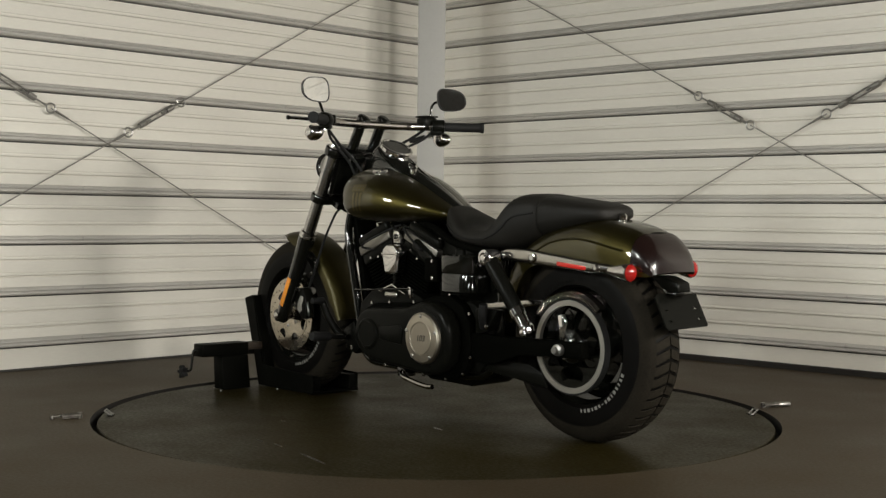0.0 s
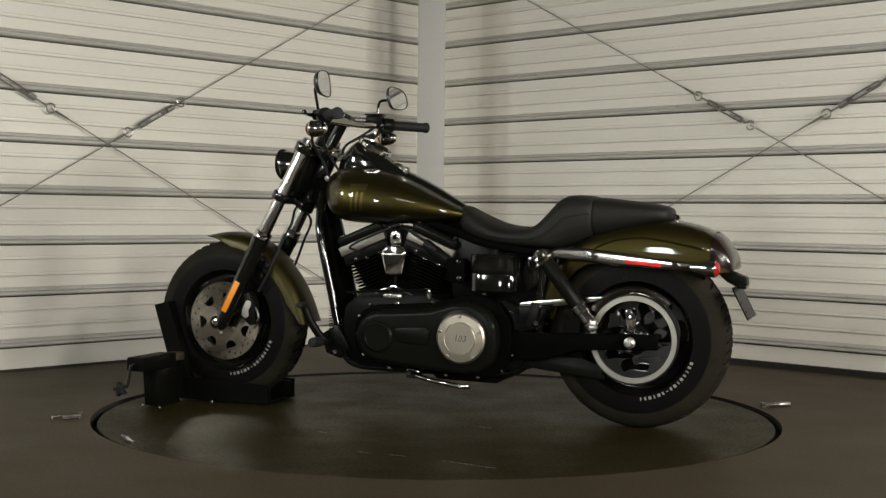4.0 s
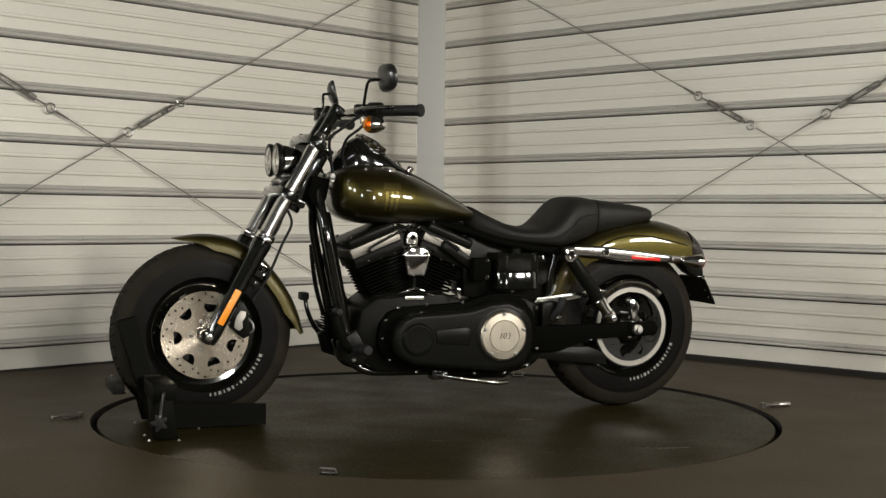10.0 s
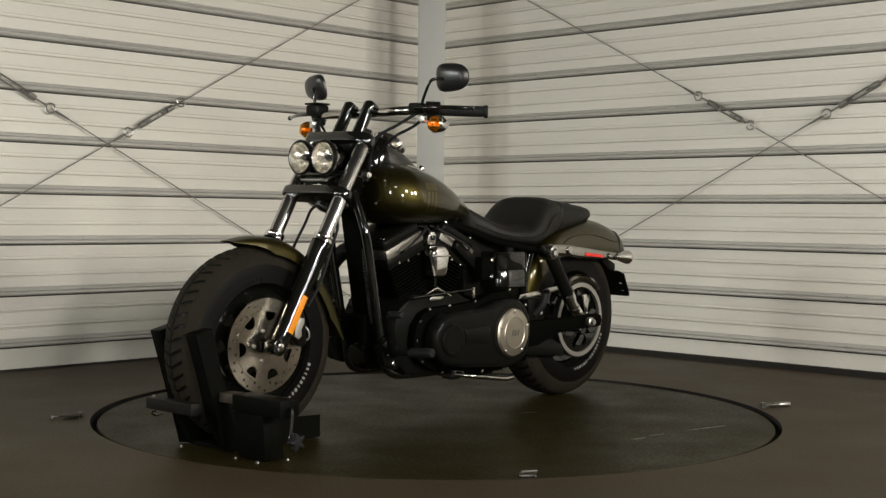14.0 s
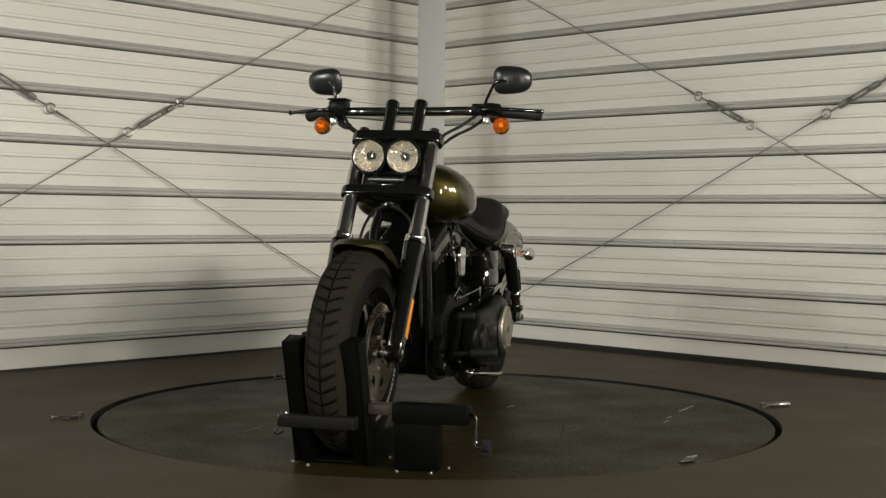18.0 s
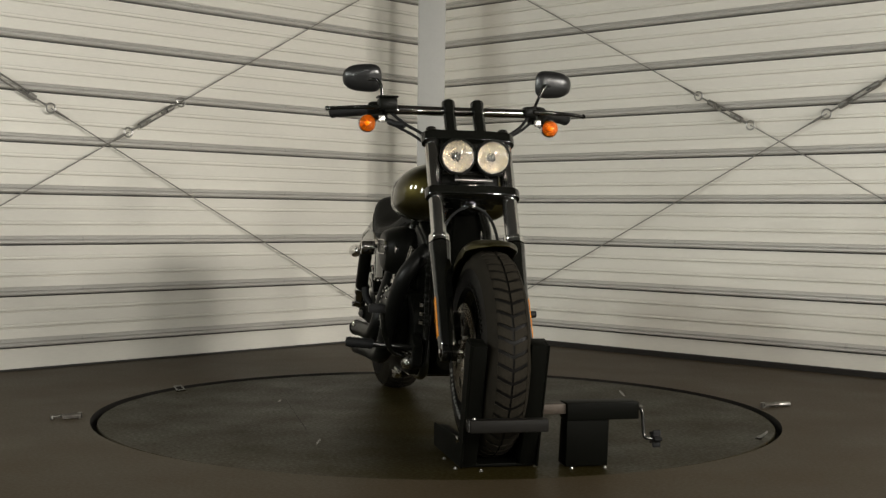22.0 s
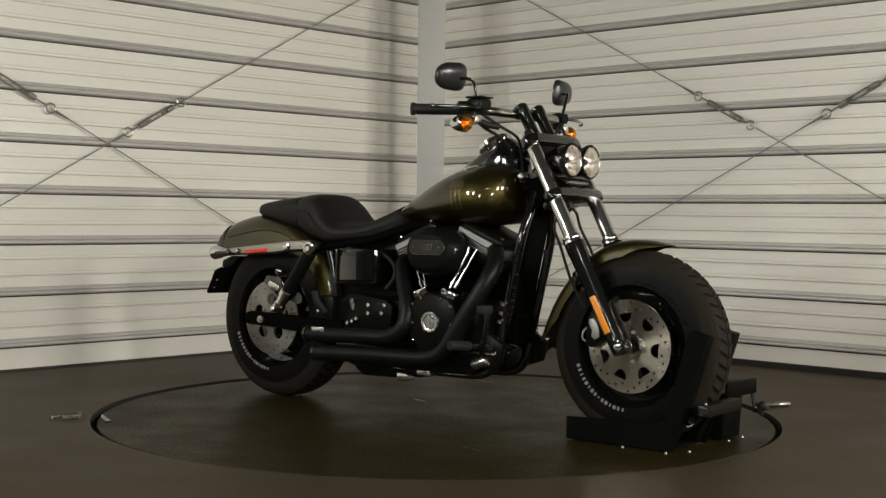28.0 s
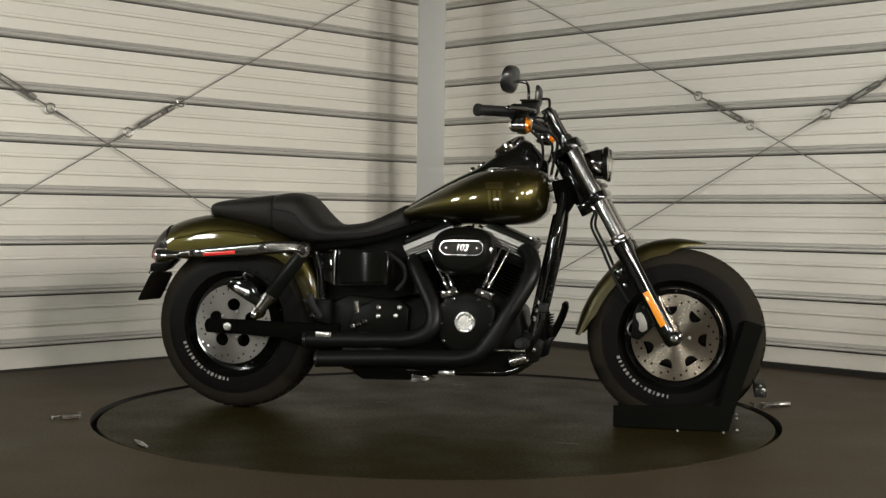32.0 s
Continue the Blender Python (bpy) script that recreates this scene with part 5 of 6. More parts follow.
air = part("air_cleaner", loft([[Vector((x, y, z)) for x, z in egg(sc)] for sc, y in ((0.90, -0.085), (0.93, -0.12), (1.0, -0.13), (1.0, -0.150), (0.985, -0.160), (0.94, -0.180), (0.82, -0.205), (0.70, -0.214), (0.66, -0.215))]), WRINKLE, bike, "black oval air cleaner cover", sharp=50)
part("badge_rim", plate(stadium(AC.x + 0.006, AC.z + 0.014, 0.078, 0.026), [stadium(AC.x + 0.006, AC.z + 0.014, 0.0755, 0.0235)], -0.222, -0.2145), CHROME, air, "chrome oval badge rim")
badge = part("badge_plate", plate(stadium(AC.x + 0.006, AC.z + 0.014, 0.075, 0.023), [], -0.2185, -0.2145), BADGE, air, "dark metal badge plate with engine number")
lettering("103", 0.031, Matrix.Translation((AC.x + 0.006, -0.2192, AC.z + 0.014)) @ FACE_R, STRUT, badge)
bolts([(AC.x + 0.006 + s * 0.056, -0.219, AC.z + 0.014) for s in (-1, 1)], 0.0045, 0.003, (0, -1, 0), badge, STRUT, "small steel screw")
part("breather", cyl((0.215, -0.14, 0.61), (0.225, -0.19, 0.61), 0.016, seg=16, bev=0.003), CHROME, bike)

# right: push rods, tappets, cam cover
cam_cover = part("cam_cover", prism([(0.05, 0.30), (0.048, 0.40), (0.075, 0.445), (0.15, 0.462), (0.225, 0.445), (0.258, 0.40), (0.255, 0.31), (0.215, 0.255), (0.10, 0.250)], -0.205, -0.130, 0.012, 3), SATIN, bike, "satin black cam cover")
part("points_cover", turned([(0.0, 0.011), (0.022, 0.011), (0.024, 0.007), (0.028, 0.009), (0.036, 0.008), (0.039, 0.003), (0.039, -0.004)], (0.148, -0.205, 0.356), (0, -1, 0), 36), ALLOY, cam_cover, "round chrome timing cover")
bolts([(0.148 + 0.032 * math.cos(radians(18 + 72 * i)), -0.2135, 0.356 + 0.032 * math.sin(radians(18 + 72 * i))) for i in range(5)], 0.0045, 0.004, (0, -1, 0), cam_cover, STEEL, "small steel screw")
bolts([(x, -0.2052, z) for x, z in ((0.068, 0.415), (0.105, 0.437), (0.195, 0.437), (0.235, 0.415), (0.065, 0.35), (0.07, 0.29), (0.235, 0.30), (0.24, 0.35))], 0.006, 0.005, (0, -1, 0), cam_cover)
for x0, z0, x1, z1 in ((-0.004, 0.610, 0.078, 0.470), (0.026, 0.620, 0.098, 0.470), (0.292, 0.616, 0.222, 0.478), (0.262, 0.622, 0.202, 0.478)):
    a, b = Vector((x0, -0.135, z0)), Vector((x1, -0.165, z1))
    pr = part("pushrod_tube", cyl(a, b, 0.0056, seg=14), CHROME, bike, "chrome pushrod tube")
    d = (b - a).normalized()
    part("pushrod_cup", turned([(0.0057, 0.0), (0.009, 0.0), (0.010, 0.016), (0.0057, 0.02)], b - d * 0.03, d, 14), CHROME, pr)
for x, t in ((0.085, -0.35), (0.212, 0.35)):
    tb = part("tappet_block", moved(box(-0.032, 0.032, -0.028, 0.028, -0.012, 0.012, 0.005), Matrix.Translation((x, -0.165, 0.458)) @ Matrix.Rotation(t, 4, "Y")), CHROME, bike, "chrome tappet block")
    bolts([(x + dx, -0.1935, 0.460 - dx * t) for dx in (-0.022, 0.022)], 0.006, 0.005, (0, -1, 0), tb)
part("oil_filter", cyl((0.30, -0.02, 0.27), (0.385, -0.02, 0.24), 0.038, seg=24, bev=0.004), GLOSS, bike)

# right: transmission side and electrics
gear = part("gearbox_cover", prism([(-0.07, 0.31), (-0.065, 0.40), (-0.10, 0.425), (-0.19, 0.430), (-0.25, 0.40), (-0.29, 0.35), (-0.28, 0.30)], -0.165, -0.13, 0.010), WRINKLE, bike, "black gearbox cover")
bolts([(x, -0.1655, z) for x, z in ((-0.100, 0.400), (-0.178, 0.398), (-0.113, 0.370), (-0.178, 0.367))], 0.0085, 0.006, (0, -1, 0), gear, ALLOY, "alloy bolt head")
bolts([(-0.230, -0.1655, 0.346), (-0.25, -0.1655, 0.336), (-0.272, -0.1655, 0.328)], 0.010, 0.014, (0, -1, 0), gear)
part("oil_spout", tube([(-0.25, -0.15, 0.36), (-0.26, -0.16, 0.39), (-0.262, -0.165, 0.42)], 0.010, 10), ALLOY, gear)
bat = part("battery_box", prism([(-0.345, 0.470), (-0.150, 0.478), (-0.145, 0.605), (-0.335, 0.605)], -0.160, -0.06, 0.006), GLOSS, bike)
part("battery_cover", loft([[Vector((-0.243 + 0.083 * sc * u / 6, -0.161 - lift - 0.013 * (1 - (u / 6) ** 2), z + 0.004 * u / 6)) for u in range(-6, 7)] + [Vector((-0.16, -0.1605, z)), Vector((-0.326, -0.1605, z))] for z, sc, lift in ((0.484, 0.97, 0.001), (0.490, 1.0, 0.005), (0.594, 1.0, 0.005), (0.600, 0.97, 0.001))]), GLOSS, bat, "smooth bowed gloss black battery cover", sharp=12)
part("battery_strap", cyl((-0.345, -0.165, 0.475), (-0.345, -0.165, 0.6), 0.005, seg=8), CHROME, bat)
part("wire_loom", tube([(-0.16, -0.13, 0.60), (-0.10, -0.12, 0.55), (-0.09, -0.13, 0.50), (-0.12, -0.14, 0.46)], 0.008, 8), SOFT, bike)
part("toothed_hose", tube([(-0.05, -0.15, 0.53), (-0.03, -0.16, 0.50), (-0.02, -0.165, 0.475), (0.02, -0.16, 0.46)], 0.011, 10), SATIN, bike)

# right: exhaust pipes
up_ex = part("exhaust_pipe", tube([(-0.065, -0.08, 0.57), (-0.050, -0.13, 0.548), (-0.010, -0.165, 0.475), (0.026, -0.190, 0.410), (0.034, -0.205, 0.350), (0.005, -0.212, 0.312), (-0.05, -0.214, 0.292), (-0.15, -0.215, 0.287), (-0.43, -0.217, 0.279)], 0.0285, 20), EXH, bike, "satin black upper exhaust pipe")
lo_ex = part("exhaust_pipe", tube([(0.320, -0.07, 0.612), (0.352, -0.105, 0.606), (0.376, -0.145, 0.566), (0.368, -0.182, 0.505), (0.310, -0.205, 0.400), (0.250, -0.212, 0.306), (0.205, -0.214, 0.252), (0.140, -0.216, 0.230), (0.05, -0.217, 0.226), (-0.12, -0.218, 0.222), (-0.385, -0.220, 0.211)], 0.0295, 20), EXH, bike, "satin black lower exhaust pipe")
for pipe, x, z in ((up_ex, -0.43, 0.279), (lo_ex, -0.385, 0.211)):
    part("exhaust_tip", turned([(0.0295, 0.0), (0.0312, 0.0), (0.0312, 0.012), (0.026, 0.013), (0.024, -0.02), (0.0, -0.02)], (x + 0.004, -0.2185, z), (-1, -0.01, -0.04), 24), GUN, pipe, "dark steel pipe end ring")
part("pipe_clip", moved(box(-0.03, 0.03, -0.004, 0.004, -0.010, 0.010, 0.003), Matrix.Translation((-0.36, -0.243, 0.300))), ALLOY, up_ex)
part("pipe_bracket", box(-0.30, -0.10, -0.21, -0.165, 0.240, 0.268, 0.004), GLOSS, bike)

# foot controls
for sgn in (1, -1):
    f = lambda x, y, z: Vector((x, y * sgn, z))
    part("control_plate", prism([(0.40, 0.22), (0.42, 0.29), (0.35, 0.33), (0.30, 0.24), (0.34, 0.20)], sgn * 0.112, sgn * 0.145, 0.006), SATIN, bike)
    bolts([f(0.385, 0.1455, 0.262), f(0.36, 0.1455, 0.225)], 0.009, 0.006, (0, sgn, 0), bike)
    zp = 0.274 if sgn > 0 else 0.292
    yp = 0.240 if sgn > 0 else 0.276
    ridge = [(0.0, 0.0), (0.013, 0.0), (0.0165, 0.004)] + [(0.0165 + 0.0018 * (k % 2), 0.008 + 0.0065 * k) for k in range(13)] + [(0.015, 0.094), (0.0, 0.096)]
    peg = part("foot_peg", turned(ridge, f(0.375, yp, zp), f(-0.12, 1.0, 0.07), 20), SOFT, bike, "black ribbed rubber foot peg")
    part("peg_shaft", cyl(f(0.38, 0.14, zp - 0.01), f(0.374, yp + 0.005, zp), 0.010, seg=12), GUN, peg)
part("shift_lever", tube([(0.38, 0.165, 0.262), (0.407, 0.185, 0.292), (0.434, 0.205, 0.345), (0.451, 0.215, 0.392), (0.450, 0.22, 0.405)], 0.0165, 12, r_end=0.0135), SATIN, bike, "black shift lever")
part("shift_peg", cyl((0.450, 0.212, 0.405), (0.448, 0.270, 0.407), 0.012, seg=16, bev=0.003), SOFT, bike)
part("brake_pedal_arm", tube([(0.36, -0.17, 0.25), (0.38, -0.212, 0.270), (0.410, -0.242, 0.32), (0.428, -0.254, 0.37), (0.434, -0.258, 0.405)], 0.010, 12, r_end=0.008), GLOSS, bike)
part("brake_pedal", box(0.420, 0.452, -0.306, -0.250, 0.402, 0.432, 0.006), SOFT, bike, "rubber brake pedal pad")
part("brake_rod", cyl((0.38, -0.155, 0.262), (0.24, -0.150, 0.255), 0.005, seg=10), CHROME, bike)
part("master_cylinder", cyl((0.30, -0.15, 0.215), (0.36, -0.15, 0.235), 0.018, seg=16, bev=0.003), ALLOY, bike)
part("side_stand", tube([(0.05, 0.15, 0.165), (0.0, 0.195, 0.158), (-0.08, 0.215, 0.147), (-0.16, 0.22, 0.137), (-0.20, 0.222, 0.139)], 0.009, 12), GLOSSBAR, bike, "folded side stand")
part("stand_pivot", box(0.02, 0.07, 0.11, 0.16, 0.145, 0.18, 0.005), GLOSS, bike)

# ---- seat ----


def seat_ring(x, w, zb, zt, edge, n=28):
    out_ = []
    for i in range(n):
        a = i * math.tau / n
        c_, s_ = math.cos(a), math.sin(a)
        y = w * math.copysign(abs(c_) ** 0.62, c_)
        zz = edge + ((zt - edge) if s_ > 0 else (edge - zb)) * math.copysign(abs(s_) ** 0.7, s_)
        out_.append(Vector((x, y, zz)))
    return out_


SEAT = [(-0.095, 0.045, 0.70, 0.765, 0.725), (-0.115, 0.075, 0.675, 0.772, 0.715), (-0.165, 0.105, 0.652, 0.746, 0.695), (-0.24, 0.135, 0.635, 0.712, 0.668), (-0.32, 0.155, 0.628, 0.698, 0.660), (-0.39, 0.162, 0.622, 0.705, 0.662), (-0.435, 0.162, 0.620, 0.742, 0.675), (-0.475, 0.158, 0.622, 0.788, 0.705), (-0.51, 0.150, 0.630, 0.811, 0.735), (-0.56, 0.138, 0.645, 0.813, 0.745), (-0.600, 0.125, 0.660, 0.806, 0.748), (-0.612, 0.110, 0.68, 0.795, 0.745)]
rows = [(a.x, a.y, a.z, b.y, b.z) for a, b in zip(spline([(r[0], r[1], r[2]) for r in SEAT], 4), spline([(r[0], r[3], r[4]) for r in SEAT], 4))]
seat = part("rider_seat", loft([seat_ring(x, w, zb, zt, ed) for x, w, zb, zt, ed in rows]), LEATHER, bike, "black vinyl bucket seat", sharp=70)
PIL = [(-0.598, 0.105, 0.672, 0.790, 0.74), (-0.612, 0.122, 0.668, 0.804, 0.745), (-0.65, 0.122, 0.675, 0.802, 0.748), (-0.74, 0.115, 0.695, 0.792, 0.748), (-0.82, 0.100, 0.715, 0.782, 0.748), (-0.858, 0.080, 0.724, 0.772, 0.746), (-0.872, 0.045, 0.733, 0.760, 0.745)]
rows = [(a.x, a.y, a.z, b.y, b.z) for a, b in zip(spline([(r[0], r[1], r[2]) for r in PIL], 4), spline([(r[0], r[3], r[4]) for r in PIL], 4))]
pil = part("pillion_seat", loft([seat_ring(x, w, zb, zt, ed) for x, w, zb, zt, ed in rows]), LEATHER, bike, "black vinyl pillion pad", sharp=70)
part("seat_piping", tube([(-0.13, 0.088, 0.705), (-0.24, 0.137, 0.668), (-0.39, 0.164, 0.660), (-0.47, 0.160, 0.690), (-0.52, 0.150, 0.735), (-0.60, 0.127, 0.75)], 0.0028, 8), SOFT, seat)
part("seat_piping", tube([(-0.13, -0.088, 0.705), (-0.24, -0.137, 0.668), (-0.39, -0.164, 0.660), (-0.47, -0.160, 0.690), (-0.52, -0.150, 0.735), (-0.60, -0.127, 0.75)], 0.0028, 8), SOFT, seat)
part("seat_bolt", turned([(0.016, -0.006), (0.016, 0.006), (0.010, 0.012), (0.0, 0.012)], (-0.879, 0, 0.736), (-0.1, 0, 1), 18), CHROME, bike, "chrome seat screw")

# ---- rear ----
wheel(RX, RZ, RR, 0.172)
hw = 0.072
rim = part("rear_rim", turned([(0.150, hw * 0.42), (0.178, hw * 0.50), (0.190, hw * 0.72), (0.199, hw * 0.98), (0.203, hw * 1.05), (0.207, hw * 1.06), (0.209, hw * 0.85), (0.196, 0.03), (0.196, -0.03), (0.209, -hw * 0.85), (0.207, -hw * 1.06), (0.203, -hw * 1.05), (0.199, -hw * 0.98), (0.190, -hw * 0.72), (0.178, -hw * 0.50), (0.150, -hw * 0.42)], (RX, 0, RZ), (0, 1, 0), 72), GLOSS, bike, "gloss black cast wheel rim")
part("rim_lip", merge(turned([(0.2070, hw * 1.06), (0.2085, hw * 1.075), (0.2100, hw * 1.05)], (RX, 0, RZ), (0, 1, 0), 72), turned([(0.2070, -hw * 1.06), (0.2085, -hw * 1.075), (0.2100, -hw * 1.05)], (RX, 0, RZ), (0, 1, 0), 72)), ALLOY, rim, "machined bright rim edge")
part("wheel_web", plate(ring_pts(RX, RZ, 0.188, 72), [slot(RX, RZ, 0.160, i * math.tau / 7 + 0.4, 0.052, 0.030) for i in range(7)], -0.022, 0.022), GLOSS, rim)
brake_disc(RX, RZ, -0.094, 0.148, bike, -1, DULL, "dull")
pul = part("drive_pulley", plate(ring_pts(RX, RZ, 0.1335, 60), [slot(RX, RZ, 0.094, i * math.tau / 9 + 0.1, 0.034, 0.052) for i in range(9)], 0.106, 0.114), GLOSS, bike, "black spoked drive pulley")
part("pulley_ring", plate(ring_pts(RX, RZ, 0.151, 72), [ring_pts(RX, RZ, 0.1340, 60)], 0.106, 0.120), PULLEY, pul, "bright machined pulley ring")
part("pulley_hub", turned([(0.0, 0.02), (0.02, 0.02), (0.05, 0.006), (0.055, 0.0), (0.055, -0.06)], (RX, 0.114, RZ), (0, 1, 0), 32), GLOSS, pul)
part("drive_belt", plate(ring_pts(RX, RZ, 0.1560, 72), [ring_pts(RX, RZ, 0.1515, 72)], 0.096, 0.119), SOFT, pul)
bolts([(RX + 0.038 * math.cos(i * math.tau / 5), 0.126, RZ + 0.038 * math.sin(i * math.tau / 5)) for i in range(5)], 0.008, 0.006, (0, 1, 0), pul)
part("rear_axle", turned([(0.0, -0.168), (0.008, -0.168), (0.008, -0.162), (0.014, -0.161), (0.014, -0.152), (0.011, -0.150), (0.012, 0.16), (0.019, 0.162), (0.019, 0.178), (0.011, 0.182), (0.011, 0.192), (0.0, 0.193)], (RX, 0, RZ - 0.006), (0, 1, 0), 20), STEEL, bike, "steel axle with nut")
for sgn in (1, -1):
    y0, y1 = (0.122, 0.156) if sgn > 0 else (-0.146, -0.112)
    part("swingarm", prism([(-0.33, 0.235), (-0.33, 0.335), (-0.50, 0.332), (-0.70, 0.338), (-0.845, 0.340), (-0.85, 0.288), (-0.72, 0.284), (-0.56, 0.275), (-0.44, 0.235)], y0, y1, 0.006), FIN, bike, "satin black swingarm")
    part("axle_plate", prism([(-0.725, 0.292), (-0.725, 0.334), (-0.845, 0.336), (-0.852, 0.315), (-0.845, 0.291)], sgn * abs(y1 if sgn > 0 else y0) + sgn * 0.0005, sgn * (abs(y1 if sgn > 0 else y0) + 0.006), 0.003), FIN, bike)
    # shock absorber
    a, b = Vector((-0.452, 0.186 * sgn, 0.600)), Vector((-0.636, 0.184 * sgn, 0.360))
    d = (b - a).normalized()
    shock = part("shock_absorber", turned([(0.0, 0.0), (0.024, 0.0), (0.026, 0.01), (0.026, 0.19), (0.024, 0.195), (0.0, 0.195)], a + d * 0.012, d, 24), SATIN, bike, "black covered shock absorber")
    part("shock_end", turned([(0.0, 0.195), (0.024, 0.196), (0.027, 0.20), (0.027, 0.225), (0.022, 0.228), (0.022, 0.262), (0.026, 0.266), (0.026, 0.282), (0.014, 0.30), (0.0, 0.30)], a + d * 0.012, d, 24), CHROME, shock, "chrome lower shock body")
    part("shock_mount", turned([(0.0, 0.03), (0.010, 0.03), (0.012, 0.022), (0.016, 0.020), (0.018, 0.026), (0.026, 0.024), (0.029, 0.016), (0.029, -0.03)], a + Vector((0, 0, 0.0)), (0, sgn, 0), 28), CHROME, shock, "chrome shock mount")
    part("shock_mount", cyl(b + Vector((0, -0.025 * sgn, 0)), b + Vector((0, 0.03 * sgn, 0)), 0.012, seg=18, bev=0.003), CHROME, shock)
    # strut cover with reflector
    rail = part("fender_strut", prism([(-0.435, 0.585), (-0.445, 0.616), (-0.50, 0.632), (-0.60, 0.630), (-0.75, 0.614), (-0.890, 0.598), (-0.980, 0.590), (-0.980, 0.566), (-0.872, 0.564), (-0.70, 0.572), (-0.60, 0.584), (-0.50, 0.590)], sgn * 0.126, sgn * 0.152, 0.011, 4), STRUT, bike, "polished chrome rear fender strut")
    part("strut_reflector", prism([(-0.735, 0.581), (-0.735, 0.595), (-0.859, 0.584), (-0.859, 0.571)], sgn * 0.1505, sgn * 0.1545, 0.0018), RED, rail, "red side reflector")
    bolts([(-0.625, sgn * 0.1518, 0.604)], 0.016, 0.008, (0, sgn, 0), rail)
    bolts([(-0.904, sgn * 0.1518, 0.580)], 0.011, 0.008, (0, sgn, 0), rail)
    tc = Vector((-1.043, 0.150 * sgn, 0.570))
    ind = part("rear_indicator", turned([(0.026, 0.0), (0.029, 0.004), (0.029, 0.012), (0.026, 0.03), (0.020, 0.055), (0.013, 0.085), (0.0, 0.095)], tc, (1, 0, 0.05), 26), CHROME, bike, "chrome bullet indicator")
    part("indicator_lens", turned([(0.0, 0.015), (0.014, 0.012), (0.022, 0.006), (0.027, 0.0), (0.027, -0.006)], tc, (-1, 0, 0), 26), REDLENS, ind, "dark red indicator lens")
    part("indicator_stalk", cyl(tc + Vector((0.05, 0, 0.0)), tc + Vector((0.05, -0.03 * sgn, 0.01)), 0.012, seg=14), CHROME, ind)

# belt guards
def arc_guard(r0, r1, a0, a1, y0, y1, n=22):
    bm = bmesh.new()
    rows_ = []
    for i in range(n + 1):
        a = radians(a0 + (a1 - a0) * i / n)
        rows_.append([bm.verts.new((RX + r * math.cos(a), y, RZ + r * math.sin(a))) for r, y in ((r0, y1 - 0.010), (r0 + 0.009, y1 - 0.002), (r1 - 0.012, y1), (r1 - 0.003, y1 - 0.008), (r1, y0), (r1 - 0.004, y0), (r0, y1 - 0.014))])
    for p, q in zip(rows_, rows_[1:]):
        for i in range(7):
            bm.faces.new((p[i], p[(i + 1) % 7], q[(i + 1) % 7], q[i]))
    bm.faces.new(rows_[0])
    bm.faces.new(rows_[-1][::-1])
    return bm


part("belt_guard", arc_guard(0.156, 0.187, 35, 135, 0.09, 0.126), STRUT, bike, "chrome upper belt guard")
part("belt_guard_arm", prism([(-0.34, 0.41), (-0.36, 0.435), (-0.60, 0.462), (-0.66, 0.462), (-0.62, 0.445), (-0.50, 0.425)], 0.118, 0.124, 0.002), STRUT, bike, "chrome belt guard")
part("lower_belt_guard", prism([(-0.30, 0.215), (-0.31, 0.25), (-0.58, 0.245), (-0.64, 0.22), (-0.66, 0.175), (-0.60, 0.18), (-0.45, 0.195)], 0.112, 0.122, 0.003), SATIN, bike)
part("belt_clip", prism([(-0.745, 0.35), (-0.765, 0.35), (-0.775, 0.40), (-0.755, 0.425), (-0.735, 0.42)], 0.124, 0.150, 0.002), CHROME, bike, "chrome bracket over the axle")
part("rear_peg", tube([(-0.40, 0.16, 0.36), (-0.42, 0.185, 0.40), (-0.43, 0.19, 0.44)], 0.015, 12), SOFT, bike, "folded passenger peg")
part("rear_peg", tube([(-0.40, -0.16, 0.36), (-0.42, -0.185, 0.40), (-0.43, -0.19, 0.44)], 0.015, 12), SOFT, bike, "folded passenger peg")
for sgn in (1, -1):
    part("peg_bracket", prism([(-0.36, 0.33), (-0.36, 0.42), (-0.40, 0.425), (-0.47, 0.42), (-0.42, 0.345)], sgn * 0.125, sgn * 0.165, 0.006), SATIN, bike)
    bolts([(-0.425, sgn * 0.166, 0.365)], 0.010, 0.012, (0, sgn, 0), bike)
part("rear_caliper", prism([(RX + 0.06, RZ + 0.09), (RX - 0.02, RZ + 0.14), (RX + 0.0, RZ + 0.17), (RX + 0.08, RZ + 0.165), (RX + 0.125, RZ + 0.10), (RX + 0.10, RZ + 0.07)], -0.128, -0.075, 0.006), GLOSS, bike, "gloss black rear caliper")
part("caliper_badge", moved(prism(stadium(0, 0, 0.034, 0.012), -0.132, -0.1275, 0.002), Matrix.Translation((RX + 0.045, 0, RZ + 0.128)) @ Matrix.Rotation(0.35, 4, "Y")), ALLOY, bike, "pale caliper badge")
part("caliper_fitting", tube([(RX + 0.06, -0.115, RZ + 0.16), (RX + 0.05, -0.12, RZ + 0.19), (RX + 0.08, -0.12, RZ + 0.185)], 0.006, 8), CHROME, bike)

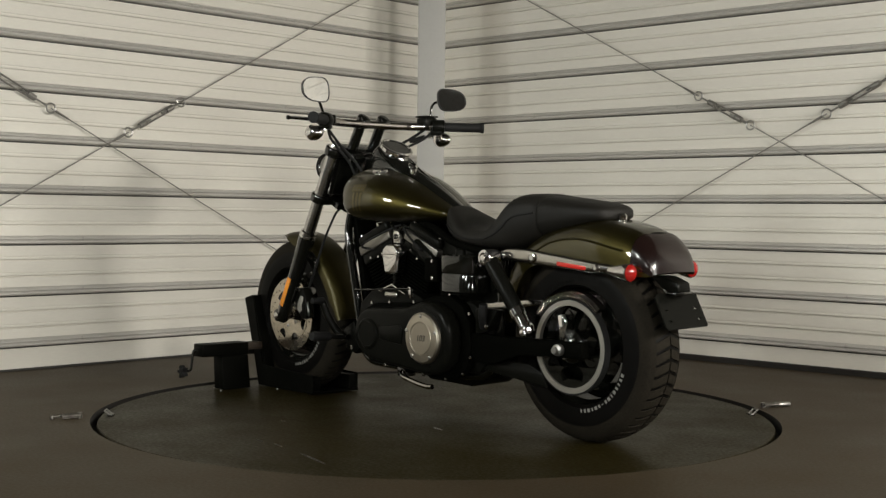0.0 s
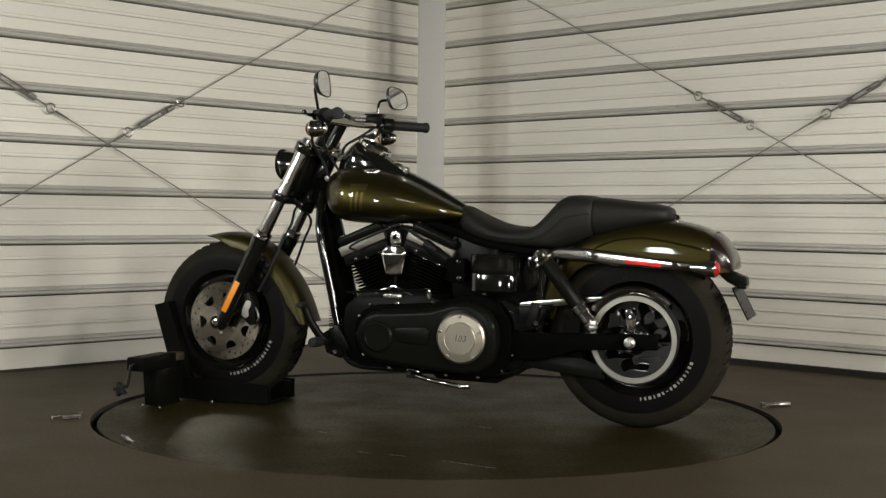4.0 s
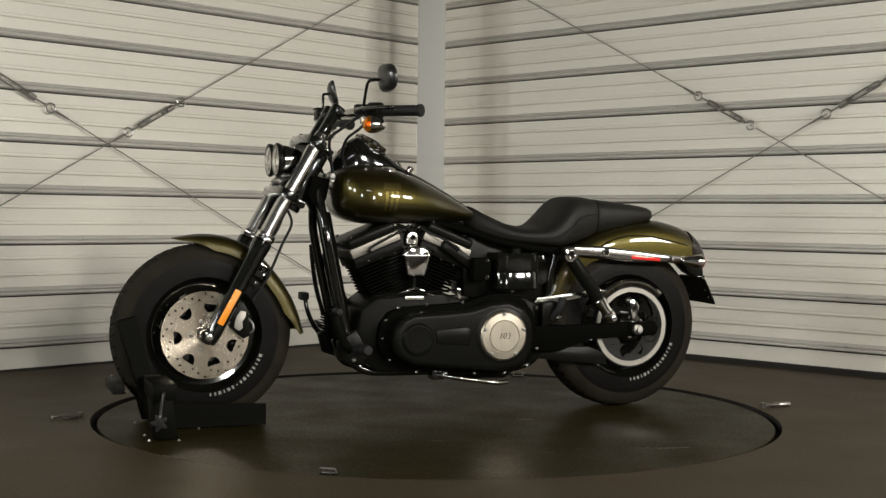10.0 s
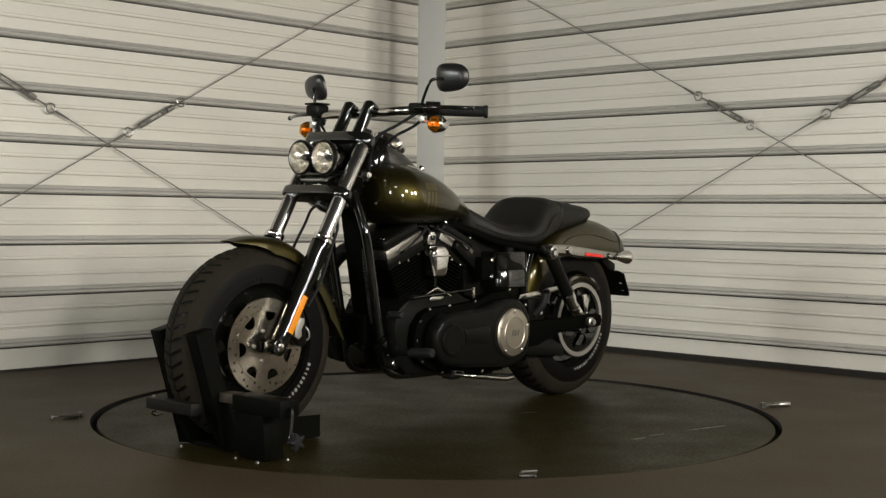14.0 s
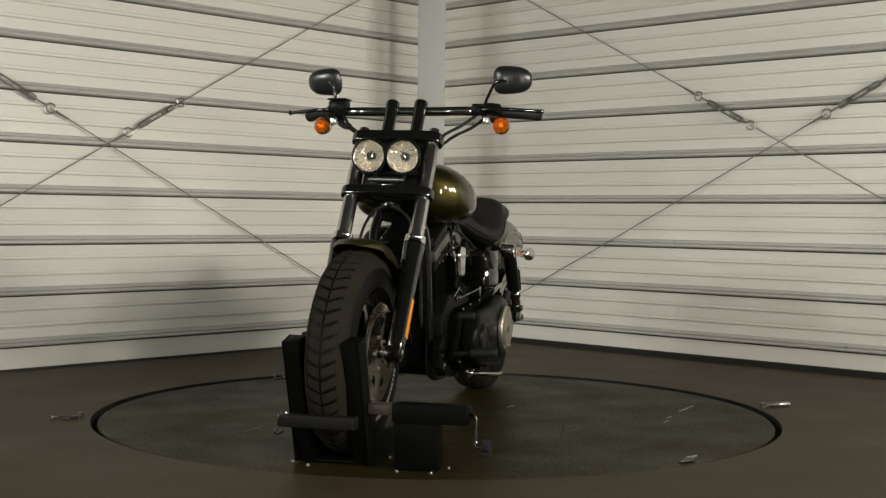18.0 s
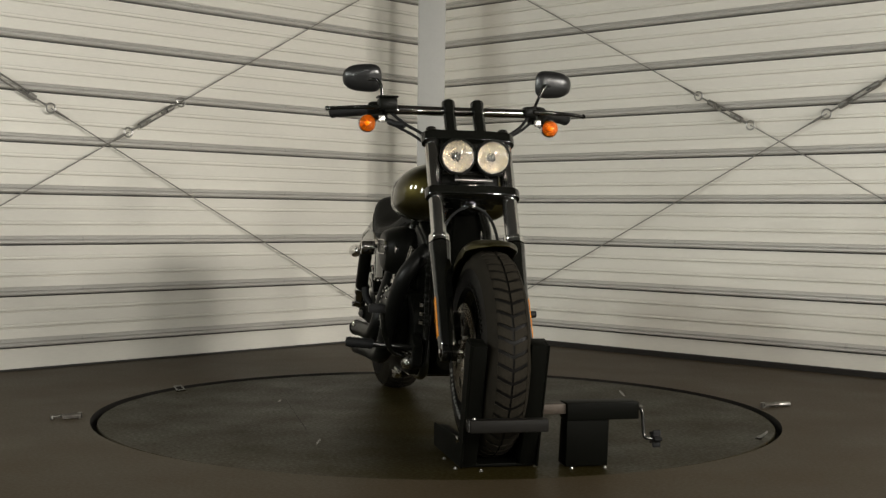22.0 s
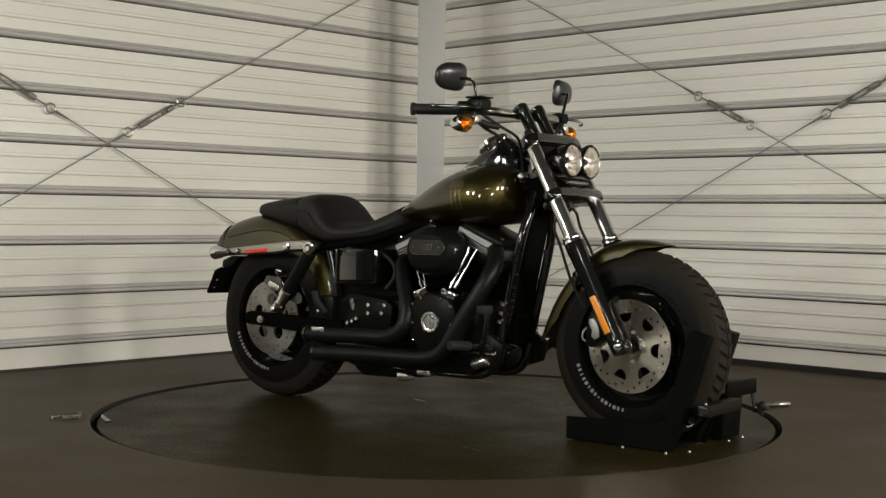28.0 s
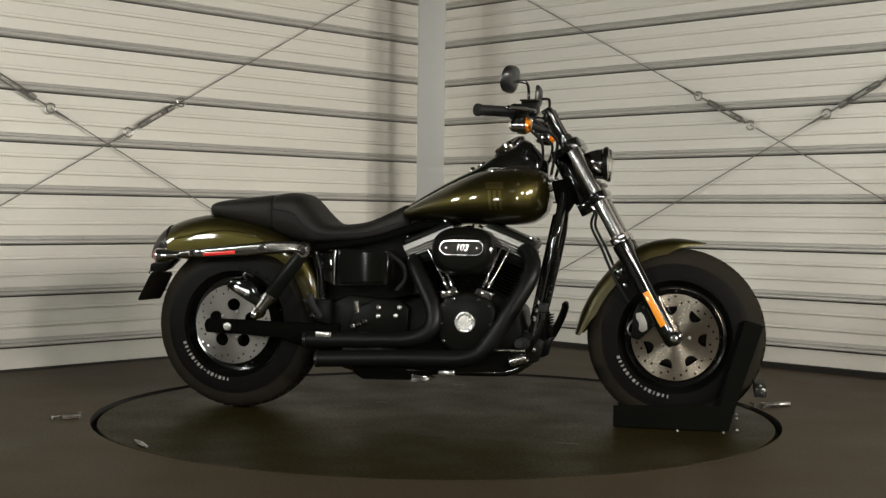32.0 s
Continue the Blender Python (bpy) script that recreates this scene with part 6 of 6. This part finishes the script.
# rear fender
CROWN = [(-0.405, 0.385), (-0.412, 0.44), (-0.432, 0.51), (-0.475, 0.585), (-0.54, 0.645), (-0.62, 0.690), (-0.74, 0.722), (-0.854, 0.731), (-0.959, 0.712), (-1.022, 0.686), (-1.062, 0.650), (-1.085, 0.607), (-1.092, 0.565)]
SIDE = [(-0.47, 0.375), (-0.485, 0.43), (-0.51, 0.49), (-0.55, 0.545), (-0.60, 0.575), (-0.66, 0.578), (-0.76, 0.575), (-0.863, 0.568), (-0.958, 0.560), (-1.014, 0.556), (-1.046, 0.556), (-1.068, 0.556), (-1.080, 0.556)]
WID = [0.098, 0.104, 0.112, 0.120, 0.126, 0.129, 0.130, 0.130, 0.129, 0.126, 0.120, 0.112, 0.104]
a = spline([(p[0], 0, p[1]) for p in CROWN], 3)
b = spline([(p[0], 0, p[1]) for p in SIDE], 3)
w = spline([(0, p, 0) for p in WID], 3)
rf = part("rear_fender", shell([(p.x, p.z) for p in a], [p.y for p in w], [(p.x, p.z) for p in b], 0.004, 26, 0.56), OLIVE, bike, "olive gold painted rear fender", sharp=50)
for sgn in (1, -1):
    crease = []
    for x, z in ((-0.615, 0.625), (-0.66, 0.648), (-0.72, 0.664), (-0.79, 0.668), (-0.86, 0.660), (-0.93, 0.646), (-0.99, 0.634)):
        k = min(range(len(a)), key=lambda i: abs(a[i].x - x))
        s_ = min(0.98, max(0.02, (a[k].z - z) / (a[k].z - b[k].z)))
        ang = math.acos((1 - s_) ** (1 / 0.56))
        crease.append((x, sgn * (w[k].y * math.sin(ang) ** 0.56 - 0.0012), z))
    part("fender_crease", tube(crease, 0.0042, 8, 4), OLIVE, rf, "raised styling line")
k0 = next(i for i, p in enumerate(a) if p.x < -1.02)
tail_path = [(p.x - 0.0035, p.z + 0.0025) for p in a[k0:]]
tail_side = [(p.x + (q.x - p.x) * 0.80, p.z + (q.z - p.z) * 0.80) for p, q in zip(a[k0:], b[k0:])]
tail = part("tail_lamp", shell(tail_path, [p.y * 0.985 + 0.0015 for p in w[k0:]], tail_side, 0.006, 20, 0.56), SMOKE, bike, "dark smoked red tail lamp over the fender's end", sharp=50)
part("tail_lamp_edge", tube([(tail_path[0][0] + (tail_side[0][0] - tail_path[0][0]) * f_, w[k0].y * 0.985 * g_, tail_path[0][1] + (tail_side[0][1] - tail_path[0][1]) * f_) for g_, f_ in ((-1, 1.0), (-0.94, 0.62), (-0.72, 0.26), (-0.4, 0.06), (0, 0.0), (0.4, 0.06), (0.72, 0.26), (0.94, 0.62), (1, 1.0))], 0.0032, 8, 4), SATIN, tail, "thin black lamp seal")
bracket = part("plate_bracket", prism([(-1.020, 0.556), (-1.072, 0.556), (-1.126, 0.536), (-1.130, 0.508), (-1.092, 0.504), (-1.060, 0.520)], -0.030, 0.030, 0.004), SATIN, bike, "black plate bracket")
pm = Matrix.Translation((-1.112, 0, 0.452)) @ Matrix.Rotation(radians(27), 4, "Y")
part("plate_board", moved(plate([(x, z) for x, z in ((-0.095, -0.062), (0.095, -0.062), (0.10, -0.055), (0.10, 0.045), (0.08, 0.058), (-0.08, 0.058), (-0.10, 0.045), (-0.10, -0.055))], [slot(s * 0.07, zz, 0, 0, 0.008, 0.02) for s in (1, -1) for zz in (-0.035, 0.0)], 0.0, 0.005), pm @ Matrix.Rotation(radians(90), 4, "Z")), SATIN, bracket, "empty black plate holder")
part("plate_lamp", box(-1.128, -1.096, -0.045, 0.045, 0.498, 0.508, 0.003), GLOSS, bracket)
for sgn in (1, -1):
    part("side_cover", prism([(-0.37, 0.47), (-0.36, 0.60), (-0.44, 0.60), (-0.425, 0.50)], sgn * 0.06, sgn * 0.10, 0.006), GLOSS, bike)


# ---- motion: the platter turns and carries all that stands on it ----
def heading(t):
    s = (t - 16) / 16
    return 241.159 + 6.77473 * (t - 16) - 1.6733 * s ** 2 - 0.1257 * s ** 3


def motions():
    times = list(range(0, 33))
    walk(turntable, [(t, pose(0, 0, -0.007, 0, 0, heading(t))) for t in times])
    walk(chock, [(t, pose(0, 0, -0.007, 0, 0, heading(t))) for t in times])
    lean = pose(0, -0.028, -0.005, -1.2, 0, 0)
    walk(bike, [(t, pose(0, 0, 0, 0, 0, heading(t)) @ lean) for t in times])


motions()
